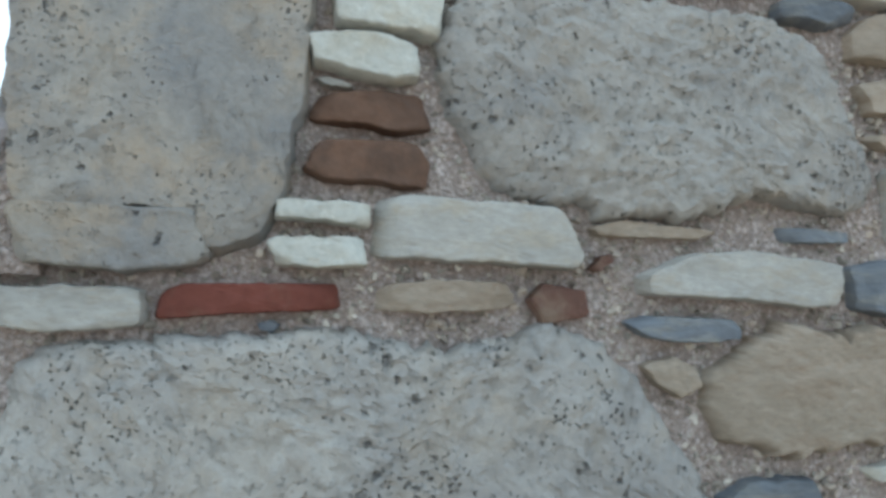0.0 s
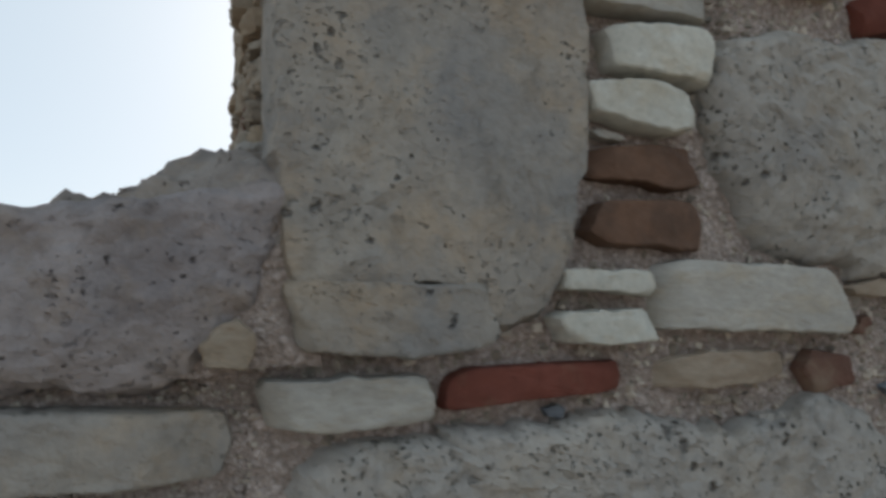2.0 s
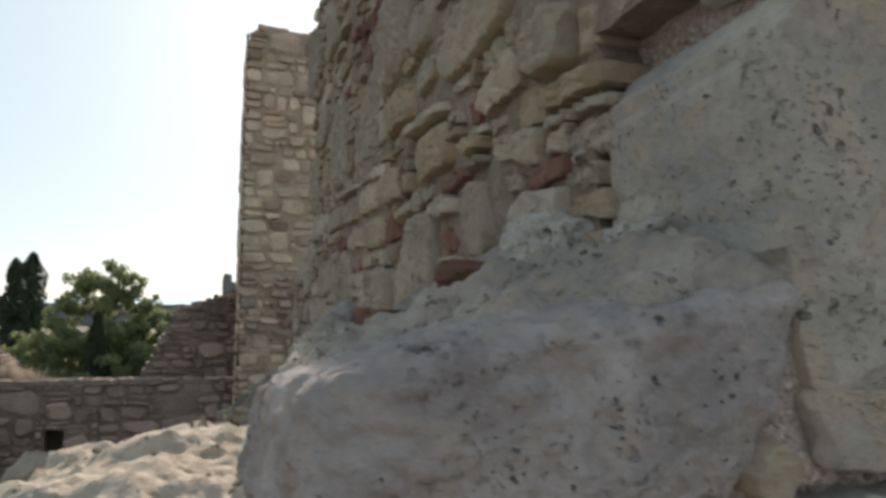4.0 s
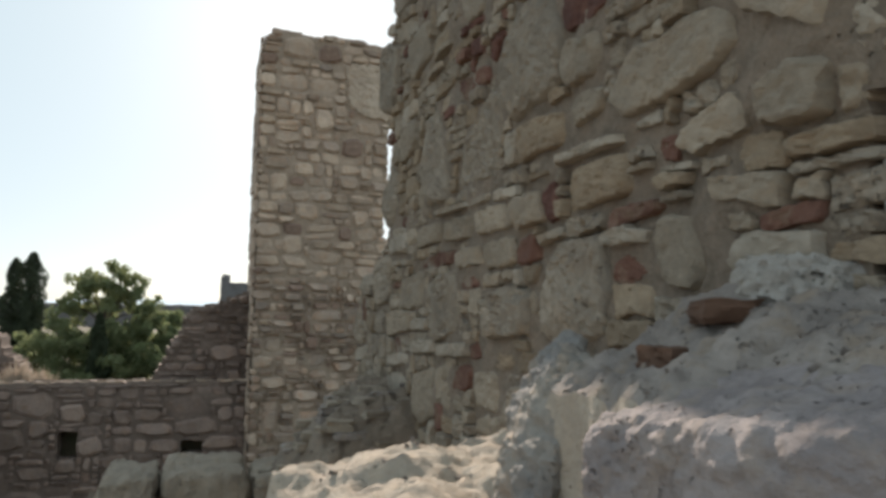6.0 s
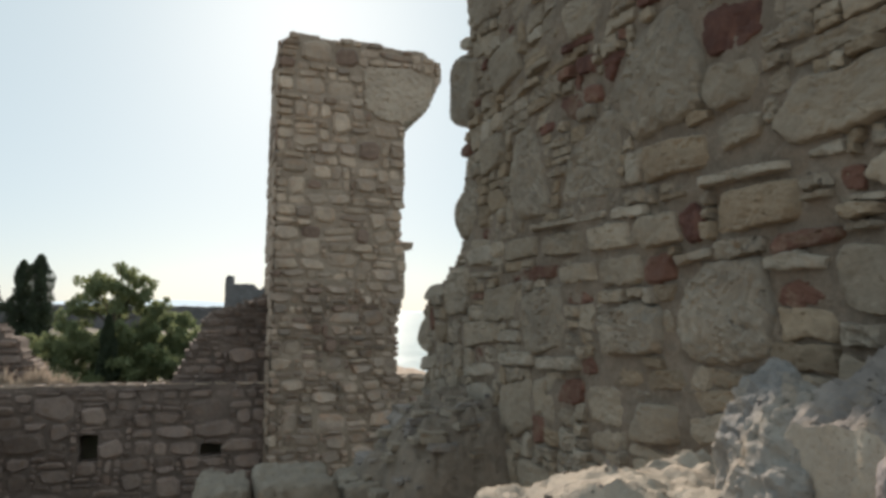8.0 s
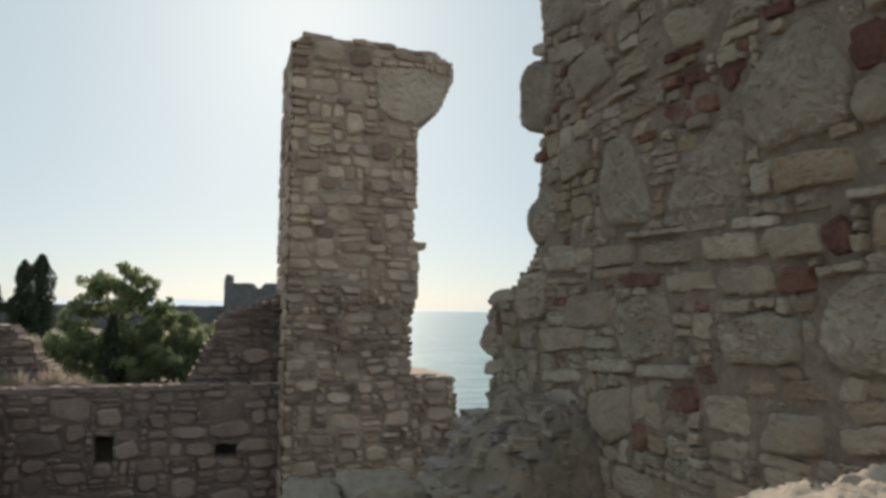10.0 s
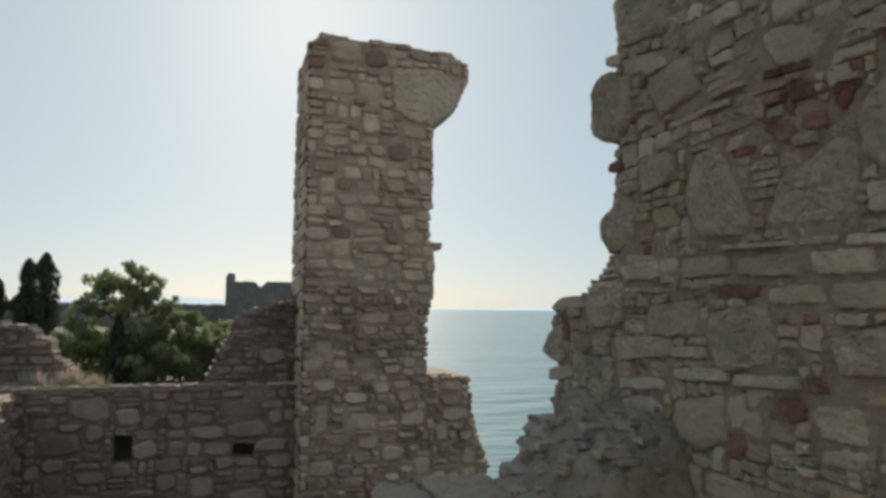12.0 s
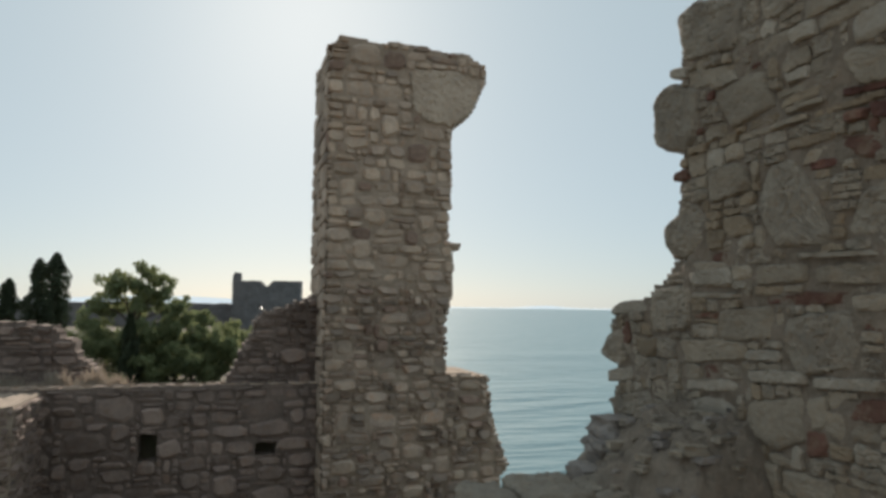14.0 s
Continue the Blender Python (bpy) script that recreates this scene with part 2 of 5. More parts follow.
def water():
    mat = bpy.data.materials.new("sea_water")
    mat.use_nodes = True
    n, l = mat.node_tree.nodes, mat.node_tree.links
    bsdf = n["Principled BSDF"]
    bsdf.inputs["Base Color"].default_value = (0.135, 0.235, 0.26, 1)
    bsdf.inputs["Roughness"].default_value = 0.28
    bsdf.inputs["IOR"].default_value = 1.33
    geo, b = n.new("ShaderNodeNewGeometry"), n.new("ShaderNodeBump")
    total = None
    for scale, stretch, weight in ((0.25, 0.35, 1.0), (0.03, 0.3, 3.0)):
        tex, mul = n.new("ShaderNodeTexNoise"), n.new("ShaderNodeVectorMath")
        mul.operation = "MULTIPLY"
        mul.inputs[1].default_value = (stretch, 1, 1)
        l.new(geo.outputs["Position"], mul.inputs[0])
        l.new(mul.outputs[0], tex.inputs["Vector"])
        tex.inputs["Scale"].default_value, tex.inputs["Detail"].default_value = scale, 4
        m = n.new("ShaderNodeMath")
        m.operation = "MULTIPLY_ADD"
        l.new(tex.outputs["Fac"], m.inputs[0])
        m.inputs[1].default_value = weight
        if total:
            l.new(total, m.inputs[2])
        else:
            m.inputs[2].default_value = 0
        total = m.outputs[0]
    b.inputs["Strength"].default_value, b.inputs["Distance"].default_value = 0.8, 1.2
    l.new(total, b.inputs["Height"])
    l.new(b.outputs[0], bsdf.inputs["Normal"])
    return mat


SEA = water()
rng = random.Random(7)


# ---- building helpers ----
def mesh_of(name, verts, faces, material, smooth=False):
    me = bpy.data.meshes.new(name)
    me.from_pydata(verts, [], faces)
    me.materials.append(material)
    if smooth:
        me.polygons.foreach_set("use_smooth", [True] * len(me.polygons))
    me.update()
    return me


def put(name, me, parent=None, m=None, label=""):
    ob = new(name, me)
    ob.parent = parent
    if m is not None:
        ob.matrix_basis = m
    if label:
        ob["label"] = label
    return ob


def bumpy(p, freq, octaves=4):
    return noise.fractal(Vector(p) * freq, 0.9, 2.1, octaves)


def area2(pts):
    return sum(a[0] * b[1] - b[0] * a[1] for a, b in zip(pts, pts[1:] + pts[:1])) / 2


def rounded(pts, segs, cut=0.13, times=1):
    """A closed outline with its corners cut, resampled to segs points."""
    if area2(pts) < 0:
        pts = pts[::-1]
    for _ in range(times):
        out = []
        for a, b in zip(pts, pts[1:] + pts[:1]):
            out += [(a[0] + (b[0] - a[0]) * cut, a[1] + (b[1] - a[1]) * cut), (b[0] + (a[0] - b[0]) * cut, b[1] + (a[1] - b[1]) * cut)]
        pts = out
    ring = np.array(pts + pts[:1])
    run = np.concatenate([[0], np.cumsum(np.hypot(*np.diff(ring, axis=0).T))])
    at = np.linspace(0, run[-1], segs, endpoint=False)
    return np.stack([np.interp(at, run, ring[:, 0]), np.interp(at, run, ring[:, 1])], 1)


def stone_mesh(name, pts, proud, depth, material, half, rough, edge=8.0, ragged=0.004, facets=4, grow=1.02, cut=0.13, wide_wave=1.0):
    """A stone seen from -Y: outline in X and Z, a weathered, chipped face that stands proud and breaks off at its rim."""
    seed = rng.uniform(-90, 90)
    rim = rounded(list(pts), 8 * half, cut)
    mid = rim.mean(0)
    rim = mid + (rim - mid) * grow
    size = float(np.sqrt(abs(area2([tuple(p) for p in rim]))))
    for j in range(len(rim)):
        d = rim[j] - mid
        o = (rim[j][0] + seed, seed, rim[j][1])
        rim[j] = rim[j] + d / np.hypot(*d) * ragged * (1.6 * bumpy(o, 9) + bumpy(o, 45, 3))
    chips = []
    for _ in range(facets):
        a = rng.uniform(0, 6.2832)
        g = np.array((math.cos(a), math.sin(a)))
        chips.append((g, float(((rim - mid) @ g).max()) * rng.uniform(0.5, 0.97), rng.uniform(0.1, 0.6) * (0.35 if size > 0.3 else 1.4)))
    side = 2 * half + 1
    verts, faces, border = [], [], [0] * (8 * half)
    for j in range(-half, half + 1):
        for i in range(-half, half + 1):
            k = max(abs(i), abs(j))
            r = 1 - (1 - k / half) ** 1.25
            if k == 0:
                at, turn = 0, 0.0
            else:
                run = (j + k if i == k and j > -k else 3 * k - i if j == k else 5 * k - j if i == -k else 7 * k + i)
                turn = (run % (8 * k)) / (8 * k)
                at = turn * 8 * half
            lo, w = int(at) % (8 * half), at - int(at)
            d = (rim[lo] * (1 - w) + rim[(lo + 1) % (8 * half)] * w - mid) * r
            p = mid + d
            q = (p[0] + seed, seed * 0.3, p[1])
            h = proud * (1 - 0.9 * r ** (edge * 2.2))
            for g, start, slope in chips:
                over = float(d @ g) - start + 0.02 * size * noise.noise(Vector(q) * 12)
                if over > 0:
                    h -= min(over * slope, proud * 0.55)
            h += rough * (0.8 * wide_wave * bumpy(q, 6, 3) - 0.9 * abs(bumpy(q, 21, 3)) + 0.5 * bumpy(q, 60, 3)) * (0.55 + 0.45 * (1 - r ** 8))
            if k == half:
                border[int(round(at)) % (8 * half)] = len(verts)
            verts.append((p[0], -h, p[1]))
    for j in range(side - 1):
        for i in range(side - 1):
            v = j * side + i
            faces.append((v, v + 1, v + side + 1, v + side))
    base, n = len(verts), len(border)
    for v in border:
        p = verts[v]
        verts.append((mid[0] + (p[0] - mid[0]) * 0.96, depth, mid[1] + (p[2] - mid[1]) * 0.96))
    for k in range(n):
        i = (k + 1) % n
        faces.append((border[k], base + k, base + i, border[i]))
    me = mesh_of(name, verts, faces, material, True)
    me.set_sharp_from_angle(angle=radians(27))
    return me


def core(name, inside, u0, u1, v0, v1, cell, thick, material, wob, freq, parent=None, m=None):
    """The mortar body of a wall: a rough sheet where inside(u, v) holds, in X and Z, with its back and edges."""
    nu, nv = round((u1 - u0) / cell), round((v1 - v0) / cell)
    seed = rng.uniform(-50, 50)
    keep = [[inside(u0 + (i + .5) * cell, v0 + (j + .5) * cell) for j in range(nv)] for i in range(nu)]
    ids, verts, faces = {}, [], []

    def vert(i, j, back):
        key = (i, j, back)
        if key not in ids:
            u, v = u0 + i * cell, v0 + j * cell
            q = (u + seed, v, seed)
            du, dv = cell * 0.45 * noise.noise(Vector(q) * 3 / cell * .37), cell * 0.45 * noise.noise(Vector((v, u + seed, 3)) * 3 / cell * .37)
            ids[key] = len(verts)
            verts.append((u + du, thick if back else wob * bumpy(q, freq), v + dv))
        return ids[key]

    def has(i, j):
        return 0 <= i < nu and 0 <= j < nv and keep[i][j]

    for i in range(nu):
        for j in range(nv):
            if keep[i][j]:
                faces.append((vert(i, j, 0), vert(i + 1, j, 0), vert(i + 1, j + 1, 0), vert(i, j + 1, 0)))
                faces.append((vert(i, j, 1), vert(i, j + 1, 1), vert(i + 1, j + 1, 1), vert(i + 1, j, 1)))
                for di, dj, a, b in ((-1, 0, (i, j + 1), (i, j)), (1, 0, (i + 1, j), (i + 1, j + 1)), (0, -1, (i, j), (i + 1, j)), (0, 1, (i + 1, j + 1), (i, j + 1))):
                    if not has(i + di, j + dj):
                        faces.append((vert(*a, 0), vert(*a, 1), vert(*b, 1), vert(*b, 0)))
    return put(name, mesh_of(name, verts, faces, material), parent, m)


def in_poly(poly):
    edges = list(zip(poly, poly[1:] + poly[:1]))

    def test(u, v):
        odd = False
        for (ax, ay), (bx, by) in edges:
            if (ay > v) != (by > v) and u < ax + (v - ay) / (by - ay) * (bx - ax):
                odd = not odd
        return odd
    return test


def pack(inside, u0, u1, v0, v1, cell, taken, widths, heights, gap, least, seeds=0.0):
    """Random rubble: boxes (u, v, w, h) that fill what is free of the wall, course by course."""
    nu, nv = int((u1 - u0) / cell), int((v1 - v0) / cell)
    free = np.array([[inside(u0 + (i + .5) * cell, v0 + (j + .5) * cell) for j in range(nv)] for i in range(nu)])
    for poly in taken:
        test = in_poly(list(poly))
        us, vs = [p[0] for p in poly], [p[1] for p in poly]
        for i in range(max(0, int((min(us) - u0) / cell)), min(nu, int((max(us) - u0) / cell) + 1)):
            for j in range(max(0, int((min(vs) - v0) / cell)), min(nv, int((max(vs) - v0) / cell) + 1)):
                if test(u0 + (i + .5) * cell, v0 + (j + .5) * cell):
                    free[i, j] = False
    out = []
    for _ in range(int(nu * nv * cell * cell * seeds / (widths[1] * heights[1]))):
        a, b = int(widths[1] * rng.uniform(0.6, 1.25) / cell), int(heights[1] * rng.uniform(0.8, 1.5) / cell)
        i, j = rng.randrange(max(1, nu - a)), rng.randrange(max(1, nv - b))
        if free[i:i + a, j:j + b].all():
            free[i:i + a, j:j + b] = False
            out.append((i, j, a, b))
    j = 0
    while j < nv:
        high = max(2, int(rng.uniform(*heights) / cell))
        i = 0
        while i < nu:
            tall = max(2, min(high + rng.choice((-1, 0, 0, 0, 1)), nv - j)) if j + 2 < nv else 1
            if not free[i, j:j + tall].all():
                i += 1
                continue
            wide, a = int(rng.uniform(*widths) * (0.7 + 0.6 * rng.random()) / cell), 1
            while a < wide and i + a < nu and free[i + a, j:j + tall].all():
                a += 1
            if a * cell >= least:
                free[i:i + a, j:j + tall] = False
                if tall >= 5 and rng.random() < 0.22:
                    cut = tall // 2
                    out += [(i, j, a, cut), (i, j + cut, a, tall - cut)]
                else:
                    out.append((i, j, a, tall))
            i += a
        j += high
    for j in range(nv):
        for i in range(nu):
            if free[i, j]:
                a = b = 1
                while a * cell < widths[1] * 0.7 and i + a < nu and free[i + a, j]:
                    a += 1
                while b * cell < heights[1] and j + b < nv and free[i:i + a, j + b].all():
                    b += 1
                free[i:i + a, j:j + b] = False
                if a * cell >= least and b * cell >= least:
                    out.append((i, j, a, b))
    flat = []
    for i, j, a, b in out:
        rows = max(1, round(b / (a * 1.15))) if b > 1.5 * a else 1
        edges = [round(b * k / rows) for k in range(rows + 1)]
        flat += [(i, j + lo, a, hi - lo) for lo, hi in zip(edges, edges[1:]) if hi > lo]
    return [(u0 + i * cell + gap / 2, v0 + j * cell + gap / 2, a * cell - gap, b * cell - gap) for i, j, a, b in flat]


def small_stone_data(seed):
    """A cheap stone, 1 by 1 by 1: eight corners of outline, a bevel and a slightly tilted face."""
    r = random.Random(seed)
    base = [(-.5, -.28), (-.3, -.5), (.28, -.5), (.5, -.3), (.5, .26), (.3, .5), (-.27, .5), (-.5, .3)]
    rim = [(x * r.uniform(.72, 1.08), z * r.uniform(.72, 1.08)) for x, z in base]
    tx, tz = r.uniform(-.5, .5), r.uniform(-.5, .5)
    verts = [(x, 1.5, z) for x, z in rim] + [(x, -.25 - .2 * r.random(), z) for x, z in rim]
    verts += [(x * .78, -.85 - tx * x - tz * z - .25 * r.random(), z * .74) for x, z in rim]
    faces = [(a, a + 1 - 8 * (a % 8 == 7), a + 9 - 8 * (a % 8 == 7), a + 8) for a in range(16)]
    faces.append(tuple(range(16, 24)))
    return verts, [tuple(f) for f in faces]


SMALL = [small_stone_data(s) for s in range(30)]


def masonry(parent, boxes, m, kinds, proud, name="stone", single=300, loose=0.0):
    """Lays the boxes as stones in front of a wall face, each of one of the kinds (material, share):
    the first `single` ones as pieces of their own, the rest joined."""
    data, rest_of = {}, {}
    for k, (u, v, w, h) in enumerate(boxes):
        pick = rng.randrange(len(SMALL))
        material = rng.choices([c[0] for c in kinds], [c[1] for c in kinds])[0]
        fit_w, fit_h = 1.04 - loose * rng.random() ** 2, 1.06 - loose * rng.random() ** 2
        at = pose(u + w / 2, 0, v + h / 2, 0, rng.gauss(0, 3.5), 0) @ Matrix.Diagonal((w * fit_w, proud * rng.uniform(.35, 1.8), h * fit_h, 1))
        if k < single:
            if (pick, material.name) not in data:
                data[pick, material.name] = mesh_of(name, *SMALL[pick], material)
            put(name, data[pick, material.name], parent, m @ at)
        else:
            verts, faces = rest_of.setdefault(material.name, ([], []))
            base = len(verts)
            verts += [tuple(m @ at @ Vector(p)) for p in SMALL[pick][0]]
            faces += [tuple(base + i for i in f) for f in SMALL[pick][1]]
    for kind, (verts, faces) in rest_of.items():
        tagged(put(name + "work", mesh_of(name + "work", verts, faces, bpy.data.materials[kind]), parent), kind="stuff")


# ---- the near ruin: a thick wall with its broken end towards the camera ----
END_FACE = pose(0, 0, 0)
LONG_FACE = pose(0, 0, 0, 0, 0, -90)


def end_inside(u, v):
    return u > (0.07 if v > 1.55 else 0.0) and -0.3 < v < 4.4


def long_inside(y, z):
    far = 4.35 if z < 2.02 else 4.0 - (z - 2.02) * 1.2 if z < 2.32 else 3.52 if z < 3.7 else 3.75 - (z - 3.3) * 1.0
    far += 0.09 * noise.noise(Vector((z * 3.1, 4.2, 0))) + 0.05 * noise.noise(Vector((z * 9, 1.2, 0)))
    return (0.30 if 1.55 < z < 2.2 else 0.12) < y < far and 0.2 < z < 4.4


wall_1 = core("wall_1", end_inside, -0.02, 2.3, 0.0, 4.4, 0.025, 0.5, MORTAR, 0.010, 9, m=pose(0, 0.012, 0))
tagged(wall_1, "ruined rubble wall end of limestone blocks, brick and sandy mortar", "wall", kind="structure")
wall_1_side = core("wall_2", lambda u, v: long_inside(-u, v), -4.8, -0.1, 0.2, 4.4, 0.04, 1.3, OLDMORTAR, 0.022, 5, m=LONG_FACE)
tagged(wall_1_side, "long ruined rubble wall of mixed stone and brick", "wall", kind="structure")
wall_2 = wall_1_side
end_taken, long_taken = [], []


def end_stone(kind, name, proud, *pts):
    wide = max(p[0] for p in pts) - min(p[0] for p in pts)
    big = wide > 0.45
    me = stone_mesh(name, pts, proud * (1.35 if big else 1.15), 0.30 if name == "corner_block" else 0.13, KINDS[kind], 44 if big else 12,
                    0.013 if name == "corner_block" else 0.006 if kind == "warm" else 0.011 if kind == "lime" else 0.008 if kind == "grey" else 0.005, 16.0 if big else 24.0, 0.009 if name == "corner_block" else 0.013 if big else 0.004, 9 if big else 7,
                    1.02, 0.13 if big else 0.07, 3.0 if kind == "grey" else 1.0)
    end_taken.append(pts)
    home = low_wall if max(p[0] for p in pts) < -0.02 else wall_1
    return put(name, me, home, home.matrix_basis.inverted())


def long_stone(kind, name, proud, *pts):
    wide = max(p[0] for p in pts) - min(p[0] for p in pts)
    big = wide > 0.3
    flat = [(-y, z) for y, z in pts]
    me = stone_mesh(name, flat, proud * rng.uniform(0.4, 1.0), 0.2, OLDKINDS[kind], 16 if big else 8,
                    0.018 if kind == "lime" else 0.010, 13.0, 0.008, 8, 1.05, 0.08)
    long_taken.append([(y, z) for y, z in pts])
    return put(name, me, wall_2, Matrix())


def solid_stone(name, near, far, material, seed, cells=36, square=7.0, amp=0.02):
    """A solid weathered block between two quads (four corners each: lower left, lower right, upper right, upper left)."""
    bm = bmesh.new()
    bmesh.ops.create_cube(bm, size=2)
    bmesh.ops.subdivide_edges(bm, edges=bm.edges[:], cuts=cells - 1, use_grid_fill=True)
    near, far = [Vector(c) for c in near], [Vector(c) for c in far]
    for v in bm.verts:
        p = v.co
        r = (abs(p.x) ** square + abs(p.y) ** square + abs(p.z) ** square) ** (1 / square)
        p = p * (max(abs(p.x), abs(p.y), abs(p.z)) / r) ** 0.9
        a, b, c = (p.x + 1) / 2, (p.y + 1) / 2, (p.z + 1) / 2
        rows = [(q[0].lerp(q[1], a)).lerp(q[3].lerp(q[2], a), c) for q in (near, far)]
        v.co = rows[0].lerp(rows[1], b)
    bm.normal_update()
    for v in bm.verts:
        q = v.co + Vector((seed, -seed, seed * 0.5))
        h = 0.9 * noise.fractal(q * 5, 1, 2, 3) - 0.8 * abs(noise.fractal(q * 13, 1, 2.1, 4)) + 0.3 * noise.fractal(q * 45, 1, 2, 3)
        v.co += v.normal * amp * h
    me = bpy.data.meshes.new(name)
    bm.to_mesh(me)
    bm.free()
    me.materials.append(material)
    me.polygons.foreach_set("use_smooth", [True] * len(me.polygons))
    me.set_sharp_from_angle(angle=radians(30))
    return me


low_wall = core("wall_3", lambda u, v: -0.46 + 0.02 * math.sin(9 * v) < u < 0.09 and v < 1.80 + 0.42 * min(u, -0.03), -0.9, 0.09, 0.0, 1.86, 0.03, 0.33, MORTAR, 0.015, 8, m=pose(0, 0.02, 0))
tagged(low_wall, "broken low wall stub of boulders and flat stones", "wall", kind="structure")

end_stone("warm", "corner_block", 0.035, (0.007, 2.066), (0.033, 1.688), (0.237, 1.683), (0.298, 1.642), (0.383, 1.664), (0.424, 1.976), (0.408, 2.210), (0.116, 2.170))
end_stone("warm", "limestone_strip", 0.034, (0.033, 1.698), (0.123, 1.696), (0.237, 1.697), (0.272, 1.702), (0.300, 1.637), (0.284, 1.622), (0.182, 1.609), (0.052, 1.612))
end_stone("lime", "limestone_block", 0.03, (0.642, 2.051), (0.736, 2.089), (0.970, 2.107), (1.191, 2.106), (1.308, 2.084), (1.421, 1.857), (1.425, 1.795), (1.358, 1.765), (1.208, 1.787), (0.992, 1.749), (0.841, 1.748), (0.707, 1.766), (0.614, 1.926))
end_stone("lime", "limestone_block", 0.03, (0.073, 1.497), (0.344, 1.526), (0.488, 1.532), (0.625, 1.518), (0.751, 1.527), (0.778, 1.550), (0.883, 1.545), (1.043, 1.394), (1.094, 1.286), (1.098, 1.171), (0.506, 1.173), (0.069, 1.207), (0.016, 1.350))
end_stone("white", "marble_piece", 0.03, (0.453, 2.057), (0.549, 2.071), (0.618, 2.072), (0.624, 1.992), (0.552, 2.000), (0.464, 2.004))
end_stone("white", "marble_piece", 0.035, (0.414, 1.975), (0.509, 1.987), (0.591, 1.981), (0.593, 1.928), (0.556, 1.915), (0.425, 1.933))
end_stone("brown", "brick", 0.02, (0.423, 1.889), (0.504, 1.900), (0.601, 1.905), (0.614, 1.851), (0.559, 1.839), (0.428, 1.848))
end_stone("brown", "brick", 0.025, (0.440, 1.817), (0.595, 1.829), (0.619, 1.799), (0.612, 1.756), (0.460, 1.755), (0.421, 1.774))
end_stone("white", "marble_piece", 0.03, (0.385, 1.722), (0.445, 1.726), (0.523, 1.724), (0.522, 1.692), (0.446, 1.696), (0.387, 1.696))
end_stone("white", "marble_piece", 0.035, (0.371, 1.663), (0.391, 1.670), (0.515, 1.674), (0.519, 1.633), (0.393, 1.624))
end_stone("pale", "flat_stone", 0.03, (0.529, 1.734), (0.581, 1.745), (0.708, 1.745), (0.826, 1.741), (0.872, 1.662), (0.852, 1.643), (0.747, 1.647), (0.520, 1.647))
end_stone("pale", "flat_stone", 0.025, (0.013, 1.572), (0.023, 1.580), (0.211, 1.587), (0.217, 1.537), (0.104, 1.524), (0.025, 1.527))
end_stone("brick", "brick", 0.02, (0.233, 1.552), (0.239, 1.584), (0.263, 1.595), (0.371, 1.602), (0.487, 1.606), (0.491, 1.568), (0.358, 1.556), (0.236, 1.544))
end_stone("sand", "flat_stone", 0.015, (0.523, 1.588), (0.569, 1.613), (0.739, 1.619), (0.763, 1.587), (0.731, 1.575), (0.537, 1.566))
end_stone("dusty", "small_stone", 0.012, (0.777, 1.594), (0.805, 1.622), (0.877, 1.612), (0.885, 1.572), (0.806, 1.558))
end_stone("pale", "flat_stone", 0.03, (0.967, 1.639), (1.065, 1.682), (1.151, 1.689), (1.367, 1.679), (1.373, 1.609), (1.261, 1.600), (1.097, 1.608), (0.977, 1.610))
end_stone("slate", "slate_piece", 0.02, (0.947, 1.567), (0.992, 1.577), (1.150, 1.575), (1.158, 1.543), (1.064, 1.533), (0.982, 1.538))
end_stone("sand", "small_stone", 0.012, (0.972, 1.497), (1.044, 1.512), (1.077, 1.495), (1.083, 1.463), (1.043, 1.446), (1.003, 1.466))
end_stone("sand", "sandstone_block", 0.025, (1.085, 1.458), (1.106, 1.495), (1.182, 1.544), (1.260, 1.561), (1.446, 1.572), (1.594, 1.566), (1.598, 1.414), (1.439, 1.385), (1.255, 1.352), (1.105, 1.383))
end_stone("sand", "thin_stone", 0.01, (0.886, 1.717), (0.941, 1.730), (1.023, 1.728), (1.119, 1.722), (1.076, 1.706), (0.901, 1.703))
end_stone("slate", "thin_stone", 0.012, (1.230, 1.738), (1.310, 1.738), (1.383, 1.738), (1.383, 1.719), (1.298, 1.713), (1.235, 1.712))
end_stone("dusty", "brick_fragment", 0.008, (0.884, 1.646), (0.901, 1.668), (0.923, 1.678), (0.926, 1.663), (0.903, 1.644))
end_stone("slate", "flat_stone", 0.02, (1.379, 1.675), (1.451, 1.692), (1.602, 1.702), (1.609, 1.598), (1.483, 1.588), (1.386, 1.602))
end_stone("slate", "slate_piece", 0.02, (1.117, 1.281), (1.168, 1.315), (1.298, 1.313), (1.314, 1.272), (1.296, 1.236), (1.135, 1.240))
end_stone("slate", "slate_piece", 0.025, (1.236, 2.152), (1.371, 2.163), (1.409, 2.135), (1.338, 2.108), (1.240, 2.117))
end_stone("sand", "flat_stone", 0.02, (1.387, 2.110), (1.432, 2.144), (1.601, 2.172), (1.609, 2.074), (1.466, 2.059), (1.392, 2.062))
end_stone("sand", "flat_stone", 0.012, (1.409, 2.016), (1.594, 2.048), (1.591, 1.975), (1.437, 1.960))
end_stone("sand", "thin_stone", 0.012, (1.414, 1.920), (1.511, 1.931), (1.614, 1.928), (1.600, 1.899), (1.460, 1.895))
end_stone("pale", "flat_stone", 0.02, (1.458, 1.861), (1.625, 1.885), (1.629, 1.724), (1.465, 1.725))
end_stone("white", "small_stone", 0.012, (1.395, 1.327), (1.484, 1.344), (1.557, 1.335), (1.543, 1.306), (1.424, 1.306))
